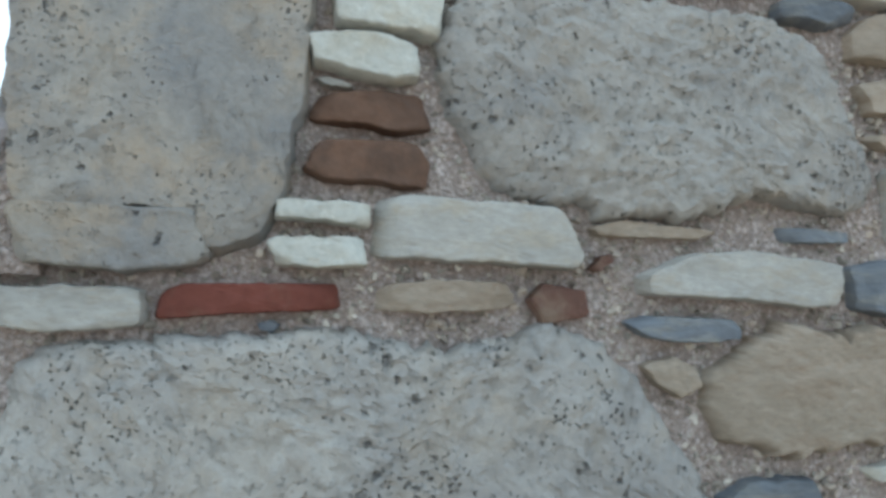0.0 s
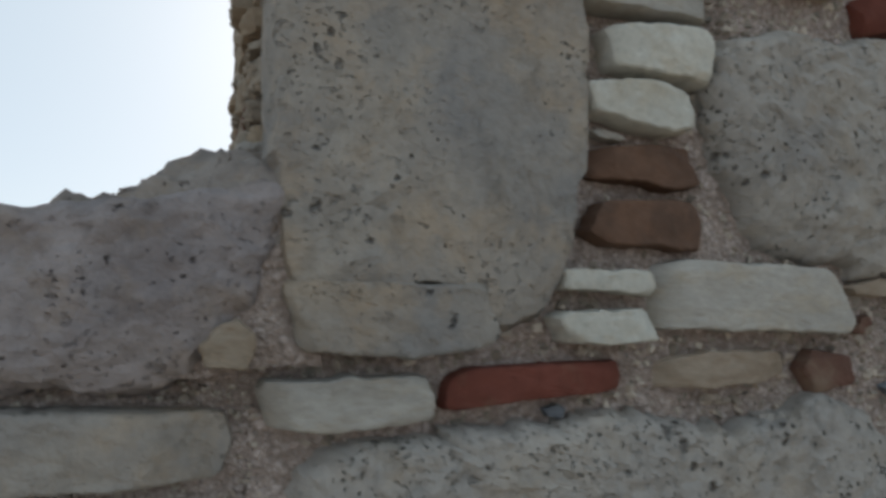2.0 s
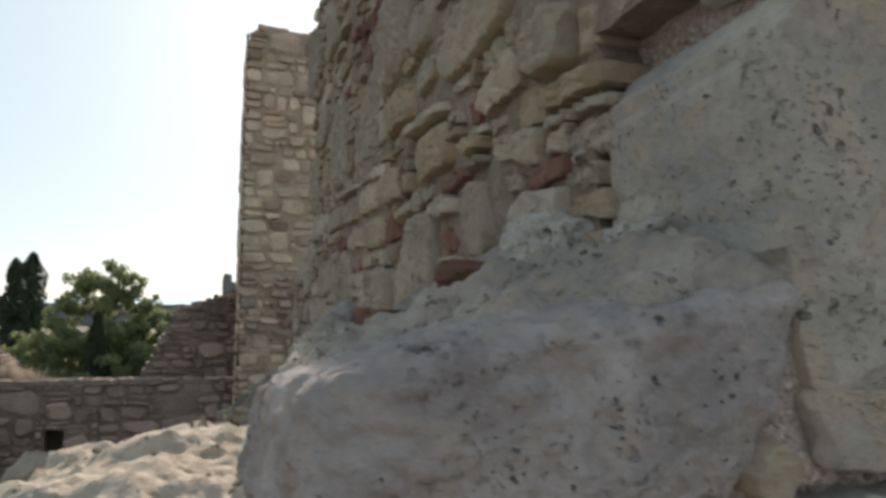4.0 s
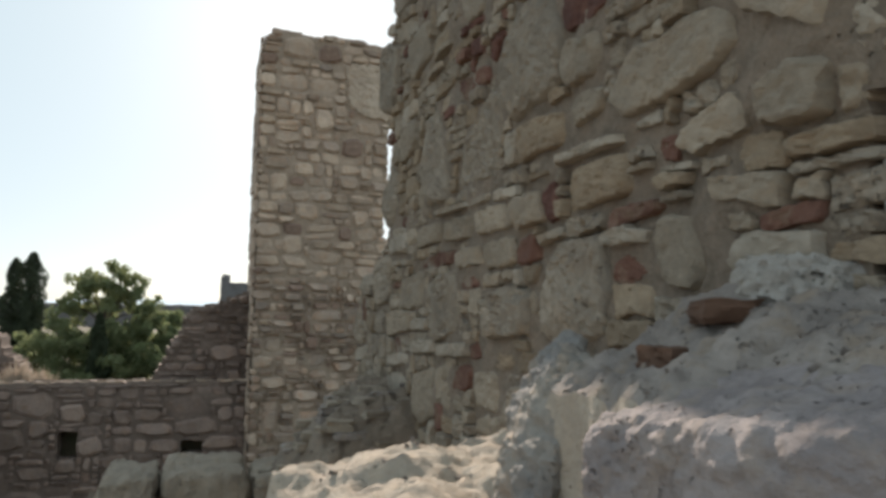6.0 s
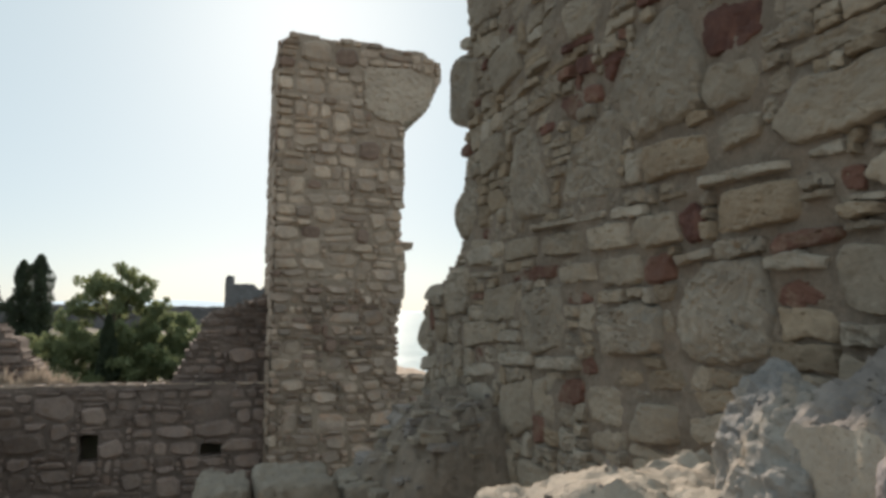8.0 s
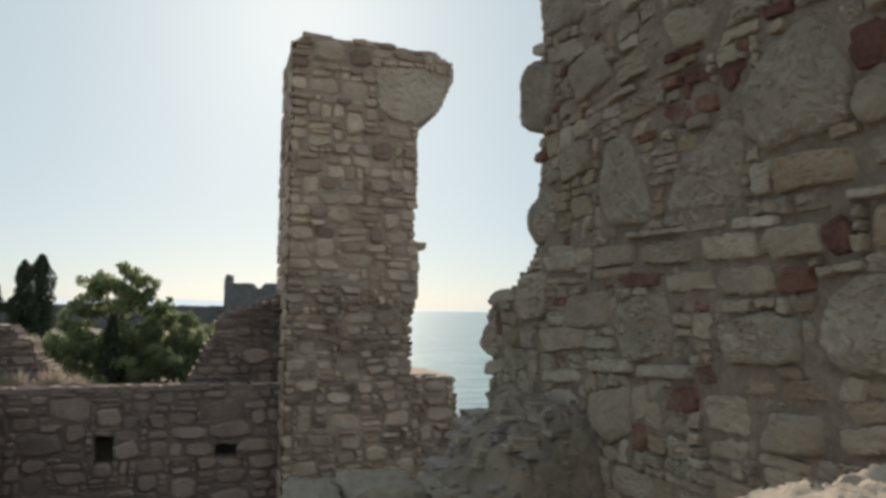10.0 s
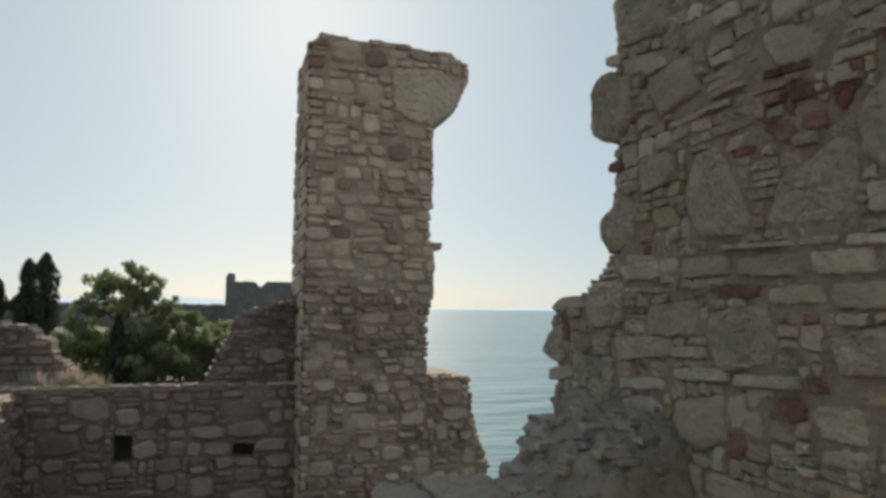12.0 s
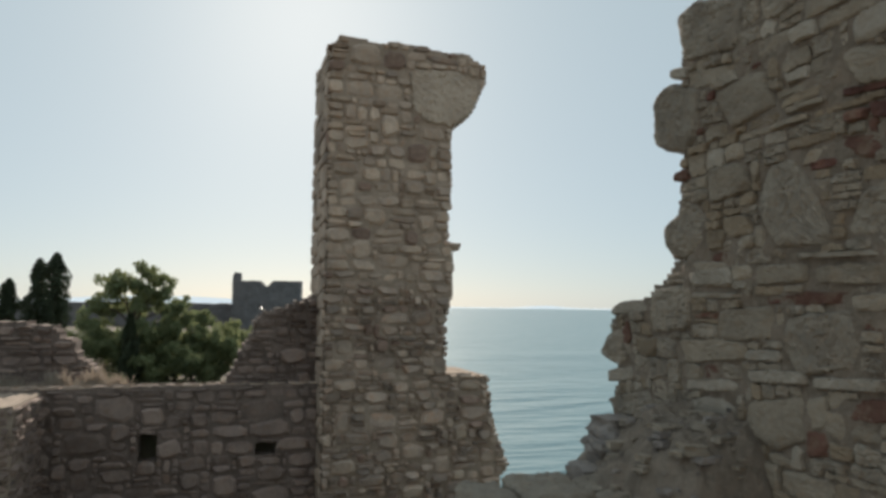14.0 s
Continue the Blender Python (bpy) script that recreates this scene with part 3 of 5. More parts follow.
end_stone("pale", "flat_stone", 0.03, (0.385, 2.119), (0.490, 2.129), (0.627, 2.118), (0.629, 2.086), (0.489, 2.088), (0.394, 2.086))
end_stone("brick", "brick", 0.025, (0.913, 2.183), (1.023, 2.205), (1.221, 2.237), (1.216, 2.164), (1.043, 2.144), (0.927, 2.118))
end_stone("pale", "small_stone", 0.012, (0.430, 1.916), (0.451, 1.917), (0.491, 1.908), (0.478, 1.902), (0.448, 1.906))
end_stone("slate", "small_stone", 0.008, (0.370, 1.543), (0.390, 1.549), (0.406, 1.542), (0.391, 1.533), (0.375, 1.534))
end_stone("lime", "small_stone", 0.012, (0.700, 1.530), (0.741, 1.536), (0.755, 1.519), (0.733, 1.503), (0.705, 1.511))
boulder = solid_stone("boulder", [(-0.482, -0.045, 1.570), (-0.040, -0.040, 1.570), (0.078, -0.034, 1.830), (-0.450, -0.040, 1.728)],
                      [(-0.510, 0.42, 1.500), (-0.04, 0.42, 1.500), (0.03, 0.40, 1.835), (-0.505, 0.41, 1.672)], GREYLIME, 4.0, 60, 8.0, 0.017)
put("boulder", boulder, low_wall, low_wall.matrix_basis.inverted())
put("mortar_seam", solid_stone("mortar_seam", [(-0.05, -0.018, 1.72), (0.09, -0.018, 1.72), (0.09, -0.012, 1.825), (-0.04, -0.008, 1.815)],
                               [(-0.06, 0.16, 1.72), (0.09, 0.16, 1.72), (0.09, 0.16, 1.875), (-0.05, 0.16, 1.862)], RUBBLE, 13.0, 24, 4.0, 0.02), low_wall, low_wall.matrix_basis.inverted())
end_taken.append([(-0.5, 1.58), (-0.09, 1.58), (0.01, 1.79), (-0.48, 1.72)])
seam = in_poly([(-0.09, 1.585), (0.08, 1.60), (0.08, 1.79), (-0.02, 1.79)])
core("mortar_seam", seam, -0.12, 0.08, 1.55, 1.84, 0.012, 0.08, MORTAR, 0.012, 14, low_wall, pose(0, -0.031, 0))
end_stone("warm", "flat_stone", 0.03, (-0.380, 1.541), (-0.272, 1.554), (-0.079, 1.552), (-0.022, 1.548), (-0.007, 1.519), (-0.019, 1.473), (-0.239, 1.471), (-0.364, 1.478))
end_stone("warm", "flat_stone", 0.03, (-0.352, 1.449), (-0.237, 1.449), (-0.101, 1.447), (-0.013, 1.445), (-0.006, 1.423), (-0.008, 1.372), (-0.151, 1.375), (-0.336, 1.393))
end_stone("sand", "small_stone", 0.045, (-0.053, 1.622), (-0.036, 1.643), (-0.012, 1.656), (0.007, 1.637), (0.003, 1.594), (-0.043, 1.600))
long_stone("dark", "dark_stone", 0.03, (1.337, 2.831), (1.268, 2.848), (1.107, 2.791), (1.089, 2.696), (1.191, 2.667), (1.330, 2.705))
long_stone("dark", "dark_stone", 0.03, (1.458, 2.203), (1.408, 2.237), (1.349, 2.184), (1.352, 2.114), (1.425, 2.100), (1.460, 2.151))
long_stone("dark", "dark_stone", 0.03, (2.161, 2.984), (1.997, 2.946), (1.991, 2.872), (2.141, 2.914))
long_stone("dark", "dark_stone", 0.03, (1.924, 2.836), (1.800, 2.878), (1.847, 2.777))
long_stone("dark", "dark_stone", 0.03, (2.526, 2.759), (2.324, 2.754), (2.311, 2.711), (2.500, 2.722))
long_stone("dark", "dark_stone", 0.03, (2.382, 3.099), (1.995, 3.044), (1.988, 3.015), (2.353, 3.056))
long_stone("dark", "dark_stone", 0.03, (1.941, 2.907), (1.789, 2.890), (1.790, 2.859), (1.924, 2.868))
long_stone("dark", "dark_stone", 0.03, (1.719, 3.053), (1.556, 3.034), (1.547, 2.982), (1.682, 3.004))
long_stone("brick", "brick", 0.02, (2.322, 2.854), (2.121, 2.825), (2.081, 2.764), (2.166, 2.723), (2.300, 2.774))
long_stone("brick", "brick", 0.02, (2.080, 2.832), (1.963, 2.806), (1.946, 2.737), (2.062, 2.746))
long_stone("brick", "brick", 0.02, (2.852, 2.074), (2.561, 2.094), (2.312, 2.095), (2.313, 2.037), (2.821, 2.035))
long_stone("brick", "brick", 0.02, (1.667, 2.078), (1.527, 2.090), (1.517, 1.995), (1.670, 1.985))
long_stone("brick", "brick", 0.02, (2.269, 1.943), (2.021, 1.967), (2.004, 1.924), (2.248, 1.914))
long_stone("brick", "brick", 0.02, (2.106, 1.685), (1.991, 1.707), (1.970, 1.643), (2.087, 1.631))
long_stone("brick", "brick", 0.02, (2.569, 1.394), (2.467, 1.402), (2.439, 1.293), (2.603, 1.263))
long_stone("brick", "brick", 0.02, (1.056, 1.955), (0.974, 1.968), (0.977, 1.898), (1.059, 1.902))
long_stone("brick", "brick", 0.02, (2.321, 1.579), (2.108, 1.606), (2.110, 1.514), (2.323, 1.486))
long_stone("lime", "limestone_block", 0.05, (1.509, 2.952), (1.408, 2.860), (1.354, 2.706), (1.349, 2.538), (1.698, 2.511), (1.775, 2.590), (1.786, 2.769), (1.654, 2.918))
long_stone("lime", "limestone_block", 0.05, (2.816, 2.791), (2.608, 2.799), (2.450, 2.569), (2.379, 2.345), (2.728, 2.344), (2.881, 2.592))
long_stone("lime", "limestone_block", 0.05, (2.213, 2.548), (1.929, 2.675), (1.823, 2.668), (1.832, 2.339), (2.307, 2.371))
long_stone("lime", "limestone_block", 0.05, (1.493, 1.938), (1.346, 2.037), (1.123, 2.038), (1.076, 1.897), (1.099, 1.773), (1.252, 1.726), (1.404, 1.733), (1.497, 1.836))
long_stone("lime", "limestone_block", 0.05, (1.987, 1.859), (1.716, 1.929), (1.574, 1.891), (1.579, 1.747), (1.990, 1.716))
long_stone("lime", "limestone_block", 0.05, (2.673, 1.960), (2.314, 2.007), (2.248, 1.882), (2.273, 1.735), (2.620, 1.671), (2.703, 1.821))
long_stone("pale", "pale_stone", 0.04, (1.298, 2.650), (1.114, 2.622), (1.081, 2.545), (1.101, 2.499), (1.282, 2.509), (1.336, 2.571))
long_stone("pale", "pale_stone", 0.04, (1.284, 2.458), (1.103, 2.454), (1.106, 2.389), (1.266, 2.374))
long_stone("pale", "pale_stone", 0.04, (2.915, 2.245), (2.559, 2.244), (2.560, 2.149), (2.915, 2.142))
long_stone("pale", "pale_stone", 0.04, (2.506, 2.226), (2.094, 2.225), (2.096, 2.130), (2.508, 2.145))
long_stone("pale", "pale_stone", 0.04, (2.074, 2.223), (1.770, 2.223), (1.754, 2.125), (2.076, 2.129))
long_stone("pale", "pale_stone", 0.04, (1.707, 2.225), (1.483, 2.219), (1.471, 2.122), (1.695, 2.112))
long_stone("pale", "pale_stone", 0.04, (2.267, 2.077), (2.000, 2.089), (1.983, 2.009), (2.268, 2.005))
long_stone("pale", "pale_stone", 0.04, (1.962, 2.085), (1.711, 2.093), (1.684, 1.990), (1.965, 1.986))
long_stone("pale", "pale_stone", 0.04, (3.195, 1.998), (2.790, 2.019), (2.732, 1.848), (3.194, 1.823))
long_stone("pale", "pale_stone", 0.04, (3.605, 1.806), (2.982, 1.828), (2.983, 1.723), (3.558, 1.659))
long_stone("pale", "pale_stone", 0.04, (2.069, 1.588), (1.773, 1.601), (1.762, 1.461), (2.072, 1.452))
long_stone("pale", "pale_stone", 0.04, (1.743, 1.564), (1.457, 1.585), (1.450, 1.462), (1.748, 1.424))
long_stone("pale", "pale_stone", 0.04, (1.423, 1.552), (1.218, 1.595), (1.164, 1.534), (1.414, 1.469))
long_stone("pale", "pale_stone", 0.04, (2.983, 1.485), (2.621, 1.552), (2.570, 1.347), (2.795, 1.254), (3.017, 1.332))
long_stone("pale", "pale_stone", 0.04, (3.199, 3.311), (2.813, 3.366), (2.722, 3.125), (3.050, 3.072))
long_stone("pale", "pale_stone", 0.04, (3.446, 3.540), (2.979, 3.453), (2.980, 3.356), (3.402, 3.416))
long_stone("pale", "pale_stone", 0.04, (2.315, 3.306), (1.915, 3.174), (1.919, 3.045), (2.203, 3.081))
long_stone("pale", "pale_stone", 0.04, (3.276, 2.858), (2.981, 2.861), (2.914, 2.690), (3.236, 2.655))
long_stone("pale", "pale_stone", 0.04, (3.435, 2.303), (3.086, 2.278), (3.086, 2.137), (3.477, 2.158))
long_stone("pale", "pale_stone", 0.04, (2.035, 1.409), (1.826, 1.440), (1.828, 1.364), (2.037, 1.347))
long_stone("sand", "sandstone_piece", 0.03, (1.668, 2.475), (1.307, 2.445), (1.311, 2.348), (1.673, 2.346))
long_stone("sand", "sandstone_piece", 0.03, (1.293, 2.253), (1.131, 2.251), (0.979, 2.246), (0.984, 2.142), (1.298, 2.121))
long_stone("sand", "sandstone_piece", 0.03, (1.973, 1.664), (1.694, 1.679), (1.682, 1.622), (1.957, 1.600))
long_stone("sand", "sandstone_piece", 0.03, (1.665, 1.682), (1.429, 1.704), (1.431, 1.642), (1.667, 1.613))
long_stone("sand", "sandstone_piece", 0.03, (3.159, 2.556), (2.947, 2.542), (2.915, 2.429), (3.122, 2.435))
long_stone("sand", "sandstone_piece", 0.03, (1.408, 1.636), (1.176, 1.673), (1.179, 1.617), (1.387, 1.581))
long_stone("white", "thin_white_stone", 0.045, (1.369, 2.310), (1.129, 2.305), (1.006, 2.297), (1.007, 2.274), (1.371, 2.276))
long_stone("white", "thin_white_stone", 0.045, (1.501, 2.068), (1.322, 2.085), (1.318, 2.056), (1.503, 2.039))
long_stone("white", "thin_white_stone", 0.045, (3.016, 1.655), (2.566, 1.691), (2.567, 1.624), (3.016, 1.601))
long_stone("white", "thin_white_stone", 0.045, (2.540, 1.666), (2.146, 1.695), (2.127, 1.641), (2.514, 1.616))
long_stone("white", "thin_white_stone", 0.045, (3.513, 1.560), (3.051, 1.598), (3.051, 1.537), (3.513, 1.492))
long_stone("white", "thin_white_stone", 0.045, (3.599, 1.415), (3.085, 1.497), (3.085, 1.367), (3.554, 1.302))
long_stone("white", "thin_white_stone", 0.045, (3.510, 1.274), (3.085, 1.337), (3.085, 1.292), (3.510, 1.224))
long_stone("white", "thin_white_stone", 0.045, (2.982, 1.777), (2.732, 1.792), (2.733, 1.730), (2.983, 1.717))
long_stone("white", "thin_white_stone", 0.045, (2.670, 2.303), (2.133, 2.284), (2.134, 2.260), (2.670, 2.275))
long_stone("white", "thin_white_stone", 0.045, (2.113, 2.282), (1.921, 2.285), (1.922, 2.259), (2.113, 2.258))
long_stone("white", "thin_white_stone", 0.045, (1.903, 2.283), (1.660, 2.272), (1.662, 2.231), (1.904, 2.243))
long_stone("white", "thin_white_stone", 0.045, (3.476, 2.106), (2.982, 2.094), (2.982, 2.067), (3.476, 2.079))
long_stone("pale", "pale_block", 0.05, (0.969, 2.507), (0.840, 2.481), (0.727, 2.502), (0.613, 2.479), (0.583, 2.394), (0.681, 2.353), (0.973, 2.324), (1.056, 2.391))
long_stone("pale", "pale_block", 0.05, (0.770, 2.265), (0.605, 2.280), (0.577, 2.255), (0.572, 2.194), (0.720, 2.176), (0.781, 2.202))
long_stone("pale", "pale_block", 0.05, (0.549, 2.274), (0.470, 2.286), (0.378, 2.290), (0.383, 2.177), (0.551, 2.200))
long_stone("pale", "pale_block", 0.05, (0.627, 2.523), (0.556, 2.432), (0.376, 2.329), (0.328, 2.473), (0.591, 2.656))
long_stone("pale", "pale_block", 0.05, (0.882, 2.058), (0.724, 2.050), (0.694, 1.954), (0.730, 1.880), (0.856, 1.909), (0.894, 2.007))
long_stone("pale", "pale_block", 0.05, (0.722, 2.126), (0.478, 2.097), (0.481, 2.022), (0.690, 2.077))
long_stone("white", "white_stone", 0.04, (1.088, 2.035), (0.979, 2.050), (0.893, 2.027), (0.902, 1.999), (1.076, 2.007))
long_stone("white", "white_stone", 0.04, (0.869, 2.174), (0.737, 2.169), (0.738, 2.151), (0.869, 2.158))
long_stone("white", "white_stone", 0.04, (0.663, 1.952), (0.587, 1.991), (0.414, 1.978), (0.407, 1.887), (0.620, 1.889))
long_stone("white", "white_stone", 0.04, (0.951, 2.303), (0.845, 2.313), (0.836, 2.281), (0.940, 2.286))
long_stone("brick", "brick", 0.02, (1.099, 2.098), (0.871, 2.102), (0.851, 2.078), (0.872, 2.067), (1.088, 2.045))
long_stone("brick", "brick", 0.02, (1.064, 1.964), (0.915, 1.980), (0.896, 1.937), (0.939, 1.904), (1.041, 1.913))
long_stone("brick", "brick", 0.02, (0.545, 2.021), (0.403, 2.033), (0.405, 1.993), (0.546, 1.990))
long_stone("brick", "brick", 0.02, (0.857, 2.244), (0.789, 2.244), (0.791, 2.184), (0.848, 2.188))
long_stone("lime", "limestone_block", 0.05, (3.771, 3.134), (3.784, 3.454), (3.599, 3.506), (3.332, 3.392), (3.368, 3.114), (3.488, 3.014))
long_stone("lime", "limestone_block", 0.05, (3.525, 3.947), (3.345, 3.983), (2.931, 3.832), (2.988, 3.553), (3.472, 3.630))
long_stone("lime", "limestone_block", 0.05, (3.701, 2.432), (3.717, 2.547), (3.437, 2.695), (3.273, 2.567), (3.333, 2.366), (3.627, 2.333))
long_stone("lime", "limestone_block", 0.05, (3.860, 2.136), (3.451, 2.162), (3.488, 1.880), (3.866, 1.848))
long_stone("lime", "limestone_block", 0.05, (4.544, 1.650), (4.438, 1.806), (4.193, 1.877), (4.158, 1.696), (4.276, 1.586))
long_stone("lime", "limestone_block", 0.05, (4.444, 1.319), (3.909, 1.445), (3.912, 1.275), (4.446, 1.194))
long_stone("white", "thin_white_stone", 0.04, (4.436, 1.985), (4.269, 2.053), (3.896, 2.067), (3.898, 1.989), (4.394, 1.952))
long_stone("white", "thin_white_stone", 0.04, (4.459, 1.529), (4.122, 1.579), (4.123, 1.491), (4.443, 1.446))
long_stone("white", "thin_white_stone", 0.04, (3.478, 2.234), (3.103, 2.250), (3.082, 2.151), (3.481, 2.145))
long_stone("white", "thin_white_stone", 0.04, (3.596, 3.609), (3.443, 3.583), (3.445, 3.509), (3.610, 3.556))
long_stone("white", "thin_white_stone", 0.04, (3.249, 3.419), (3.041, 3.437), (2.995, 3.354), (3.223, 3.358))
long_stone("brick", "brick", 0.03, (3.613, 2.898), (3.461, 2.917), (3.463, 2.837), (3.602, 2.851))
long_stone("brick", "brick", 0.03, (4.273, 1.813), (4.177, 1.918), (4.118, 1.779), (4.196, 1.714))


def grown(pts, by):
    cx, cy = sum(p[0] for p in pts) / len(pts), sum(p[1] for p in pts) / len(pts)
    return [(cx + (x - cx) * (1 + by / (abs(x - cx) + 0.05)), cy + (z - cy) * (1 + by / (abs(z - cy) + 0.05))) for x, z in pts]


def filler_kind(red=1.0):
    return rng.choices(("pale", "lime", "sand", "white", "brick", "dark", "slate"), (38, 30, 20, 6, 3 * red, red, 2))[0]


# rubble between the larger stones of the long face, up to and round its broken far end
long_known = [grown(p, 0.012) for p in long_taken]
for y, z, w, h in pack(long_inside, 0.1, 4.8, 0.7, 4.4, 0.015, long_known, (0.12, 0.36), (0.06, 0.17), 0.01, 0.035):
    j = lambda s: rng.uniform(-0.12, 0.12) * s
    k = min(w, h)
    long_stone(filler_kind(0.0 if y < 0.9 else 1.0), "rubble_stone", rng.uniform(0.014, 0.046) * (0.6 if y < 0.7 else 1.0), (y + j(k), z + j(k)), (y + w / 2, z + j(k)), (y + w + j(k), z + j(k)),
               (y + w + j(k), z + h + j(k)), (y + w / 2, z + h + j(k)), (y + j(k), z + h + j(k)))
# pebbles and chips pressed into the joints of the end face
end_known = [grown(p, 0.006) for p in end_taken]
for x, z, w, h in pack(lambda u, v: 0.03 < u < 2.2 and 1.0 < v < 3.6 and not (u < 1.5 and 1.0 < v < 2.15), 0.03, 2.2, 1.0, 3.6, 0.02, end_known, (0.12, 0.4), (0.06, 0.2), 0.02, 0.05):
    k = 0.1 * min(w, h)
    end_stone(filler_kind(), "rubble_stone", 0.025, (x, z + k), (x + k, z), (x + w - k, z), (x + w, z + h - k), (x + w - 2 * k, z + h), (x + k, z + h))
gravel = [[], []]
test_end = [in_poly(list(p)) for p in end_known]
for _ in range(20000):
    u, v, s = rng.uniform(-0.4, 1.7), rng.uniform(1.15, 2.3), 0.0025 + 0.008 * rng.random() ** 3
    if any(t(u, v) for t in test_end) or (u < 0.09 and v > 1.80 + 0.42 * min(u, -0.03)):
        continue
    s *= 0.6 if u < 0.06 else 1.0
    vs, fs = SMALL[rng.randrange(14)]
    base = len(gravel[0])
    turn = pose(u, 0.004, v, rng.uniform(-40, 40), rng.uniform(0, 360), rng.uniform(-40, 40)) @ Matrix.Diagonal((s * 1.5, s * .9, s, 1))
    gravel[0] += [tuple(turn @ Vector(p)) for p in vs]
    gravel[1] += [tuple(base + i for i in f) for f in fs]
tagged(put("gravel", mesh_of("gravel", gravel[0], gravel[1], GRAVEL), wall_1, pose(0, -0.002, 0)), kind="stuff")


# ---- the foot of the wall: a ledge of rubble, rock and old mortar ----
def smooth(a, b, x):
    t = max(0.0, min(1.0, (x - a) / (b - a)))
    return t * t * (3 - 2 * t)


def ledge_height(x, y):
    n1, n2, n3 = bumpy((x, y, 3), 2.2), bumpy((x, y, 8), 7), bumpy((x, y, 5), 22, 3)
    # the stub behind the boulder, rising towards the wall
    stub = 1.868 + 0.41 * x + 0.012 * n2 + 0.006 * n3 - 0.12 * smooth(0.03, 0.012, y) - 0.03 * smooth(0.12, 0.0, y)
    stub -= 1.2 * smooth(-0.42, -0.47, x) + 0.9 * smooth(0.66, 0.95, y + 0.1 * n1 - 0.25 * x) + 3.0 * smooth(1.0, 2.2, y)
    # the sunlit shelf
    shelf = 1.485 + 0.02 * smooth(-0.5, -0.1, x) - 0.05 * smooth(-0.6, -0.85, x)
    shelf -= 0.9 * smooth(1.12, 1.5, y + 0.10 * n1) + 2.0 * smooth(-0.86, -1.06, x + 0.12 * n1) + 1.2 * smooth(0.36, 0.14, y + 0.05 * n1) + 3.0 * smooth(1.5, 2.5, y)
    # the lower ledge at the far end, heaped against the wall
    low = 0.90 + 0.50 * smooth(-0.85, -0.10, x) * smooth(2.6, 3.1, y) - 0.30 * smooth(3.5, 4.1, y) - 2.5 * smooth(4.2, 5.0, y) - 4 * smooth(-1.55, -1.75, x + 0.1 * n1)
    low -= 0.35 * smooth(-0.5, -1.1, x) * smooth(3.3, 3.9, y) + 0.5 * smooth(-0.45, -0.75, x) * smooth(3.45, 3.2, y)
    low -= 0.5 * smooth(2.9, 2.6, y)
    low += (0.06 * bumpy((x, y, 9), 4.5) - 0.05 * abs(bumpy((x, y, 2), 9, 4))) * smooth(2.4, 2.8, y)
    n4 = abs(bumpy((x, y, 11), 10, 4))
    z = max(stub, shelf, low) + 0.015 + 0.035 * n1 + 0.024 * n2 + 0.012 * n3 - 0.02 * n4
    return max(z, -5.0)


def sheet(name, xs, ys, height, material, smoothly=True):
    verts = [(x, y, height(x, y)) for y in ys for x in xs]
    n = len(xs)
    faces = [(j * n + i, j * n + i + 1, (j + 1) * n + i + 1, (j + 1) * n + i) for j in range(len(ys) - 1) for i in range(n - 1)]
    return new(name, mesh_of(name, verts, faces, material, smoothly))


xs = list(np.linspace(-2.4, -1.1, 40)) + list(np.linspace(-1.08, 0.3, 110))
ys = list(np.linspace(0.012, 2.0, 160)) + list(np.linspace(2.03, 4.5, 110)) + list(np.linspace(4.55, 7.0, 40))
ledge = sheet("ledge", [float(x) for x in xs], [float(y) for y in ys], ledge_height, RUBBLE)
ledge.data.set_sharp_from_angle(angle=radians(40))
ledge.data.materials.append(OLDMORTAR)
ledge.data.materials.append(SHELFMORTAR)
# Darker mortar on the lower ledge, paler mortar on the shelf.
for f in ledge.data.polygons:
    f.material_index = 1 if f.center.y > 2.3 else 2 if f.center.z < 1.6 else 0
tagged(ledge, "sunlit ledge of broken rubble and old lime mortar", "rubble", kind="structure")


def rock_mesh(name, a, b, c, material, seed, cuts=3, wob=0.25, freq=2.0, fine=0.04, boxy=0.5):
    """A boulder or slab with half-sizes a, b, c, standing on z = 0."""
    bm = bmesh.new()
    bmesh.ops.create_cube(bm, size=2)
    bmesh.ops.subdivide_edges(bm, edges=bm.edges[:], cuts=2 ** cuts - 1, use_grid_fill=True)
    for v in bm.verts:
        p = v.co.lerp(v.co.normalized() * 1.2, 1 - boxy)
        q = p + Vector((seed, seed * 0.7, -seed))
        p = p * (1 + wob * noise.fractal(q * freq * .5, 1, 2, 3)) + p.normalized() * fine * (noise.fractal(q * 4, 1, 2, 4) - 1.6 * abs(noise.fractal(q * 2.6, 1, 2.1, 4)))
        v.co = Vector((p.x * a, p.y * b, (p.z + 0.92) * c))
    me = bpy.data.meshes.new(name)
    bm.to_mesh(me)
    bm.free()
    me.materials.append(material)
    me.polygons.foreach_set("use_smooth", [True] * len(me.polygons))
    me.set_sharp_from_angle(angle=radians(24))
    return me


def rest(name, x, y, z, a, b, c, material, seed, label, turn=0.0, tilt=0.0, boxy=0.5, group="", category="stone", cuts=3, fine=0.04):
    ob = put(name, rock_mesh(name, a, b, c, material, seed, cuts, boxy=boxy, fine=fine), None, pose(x, y, z, tilt, tilt * 0.6, turn))
    return tagged(ob, label, category, group)


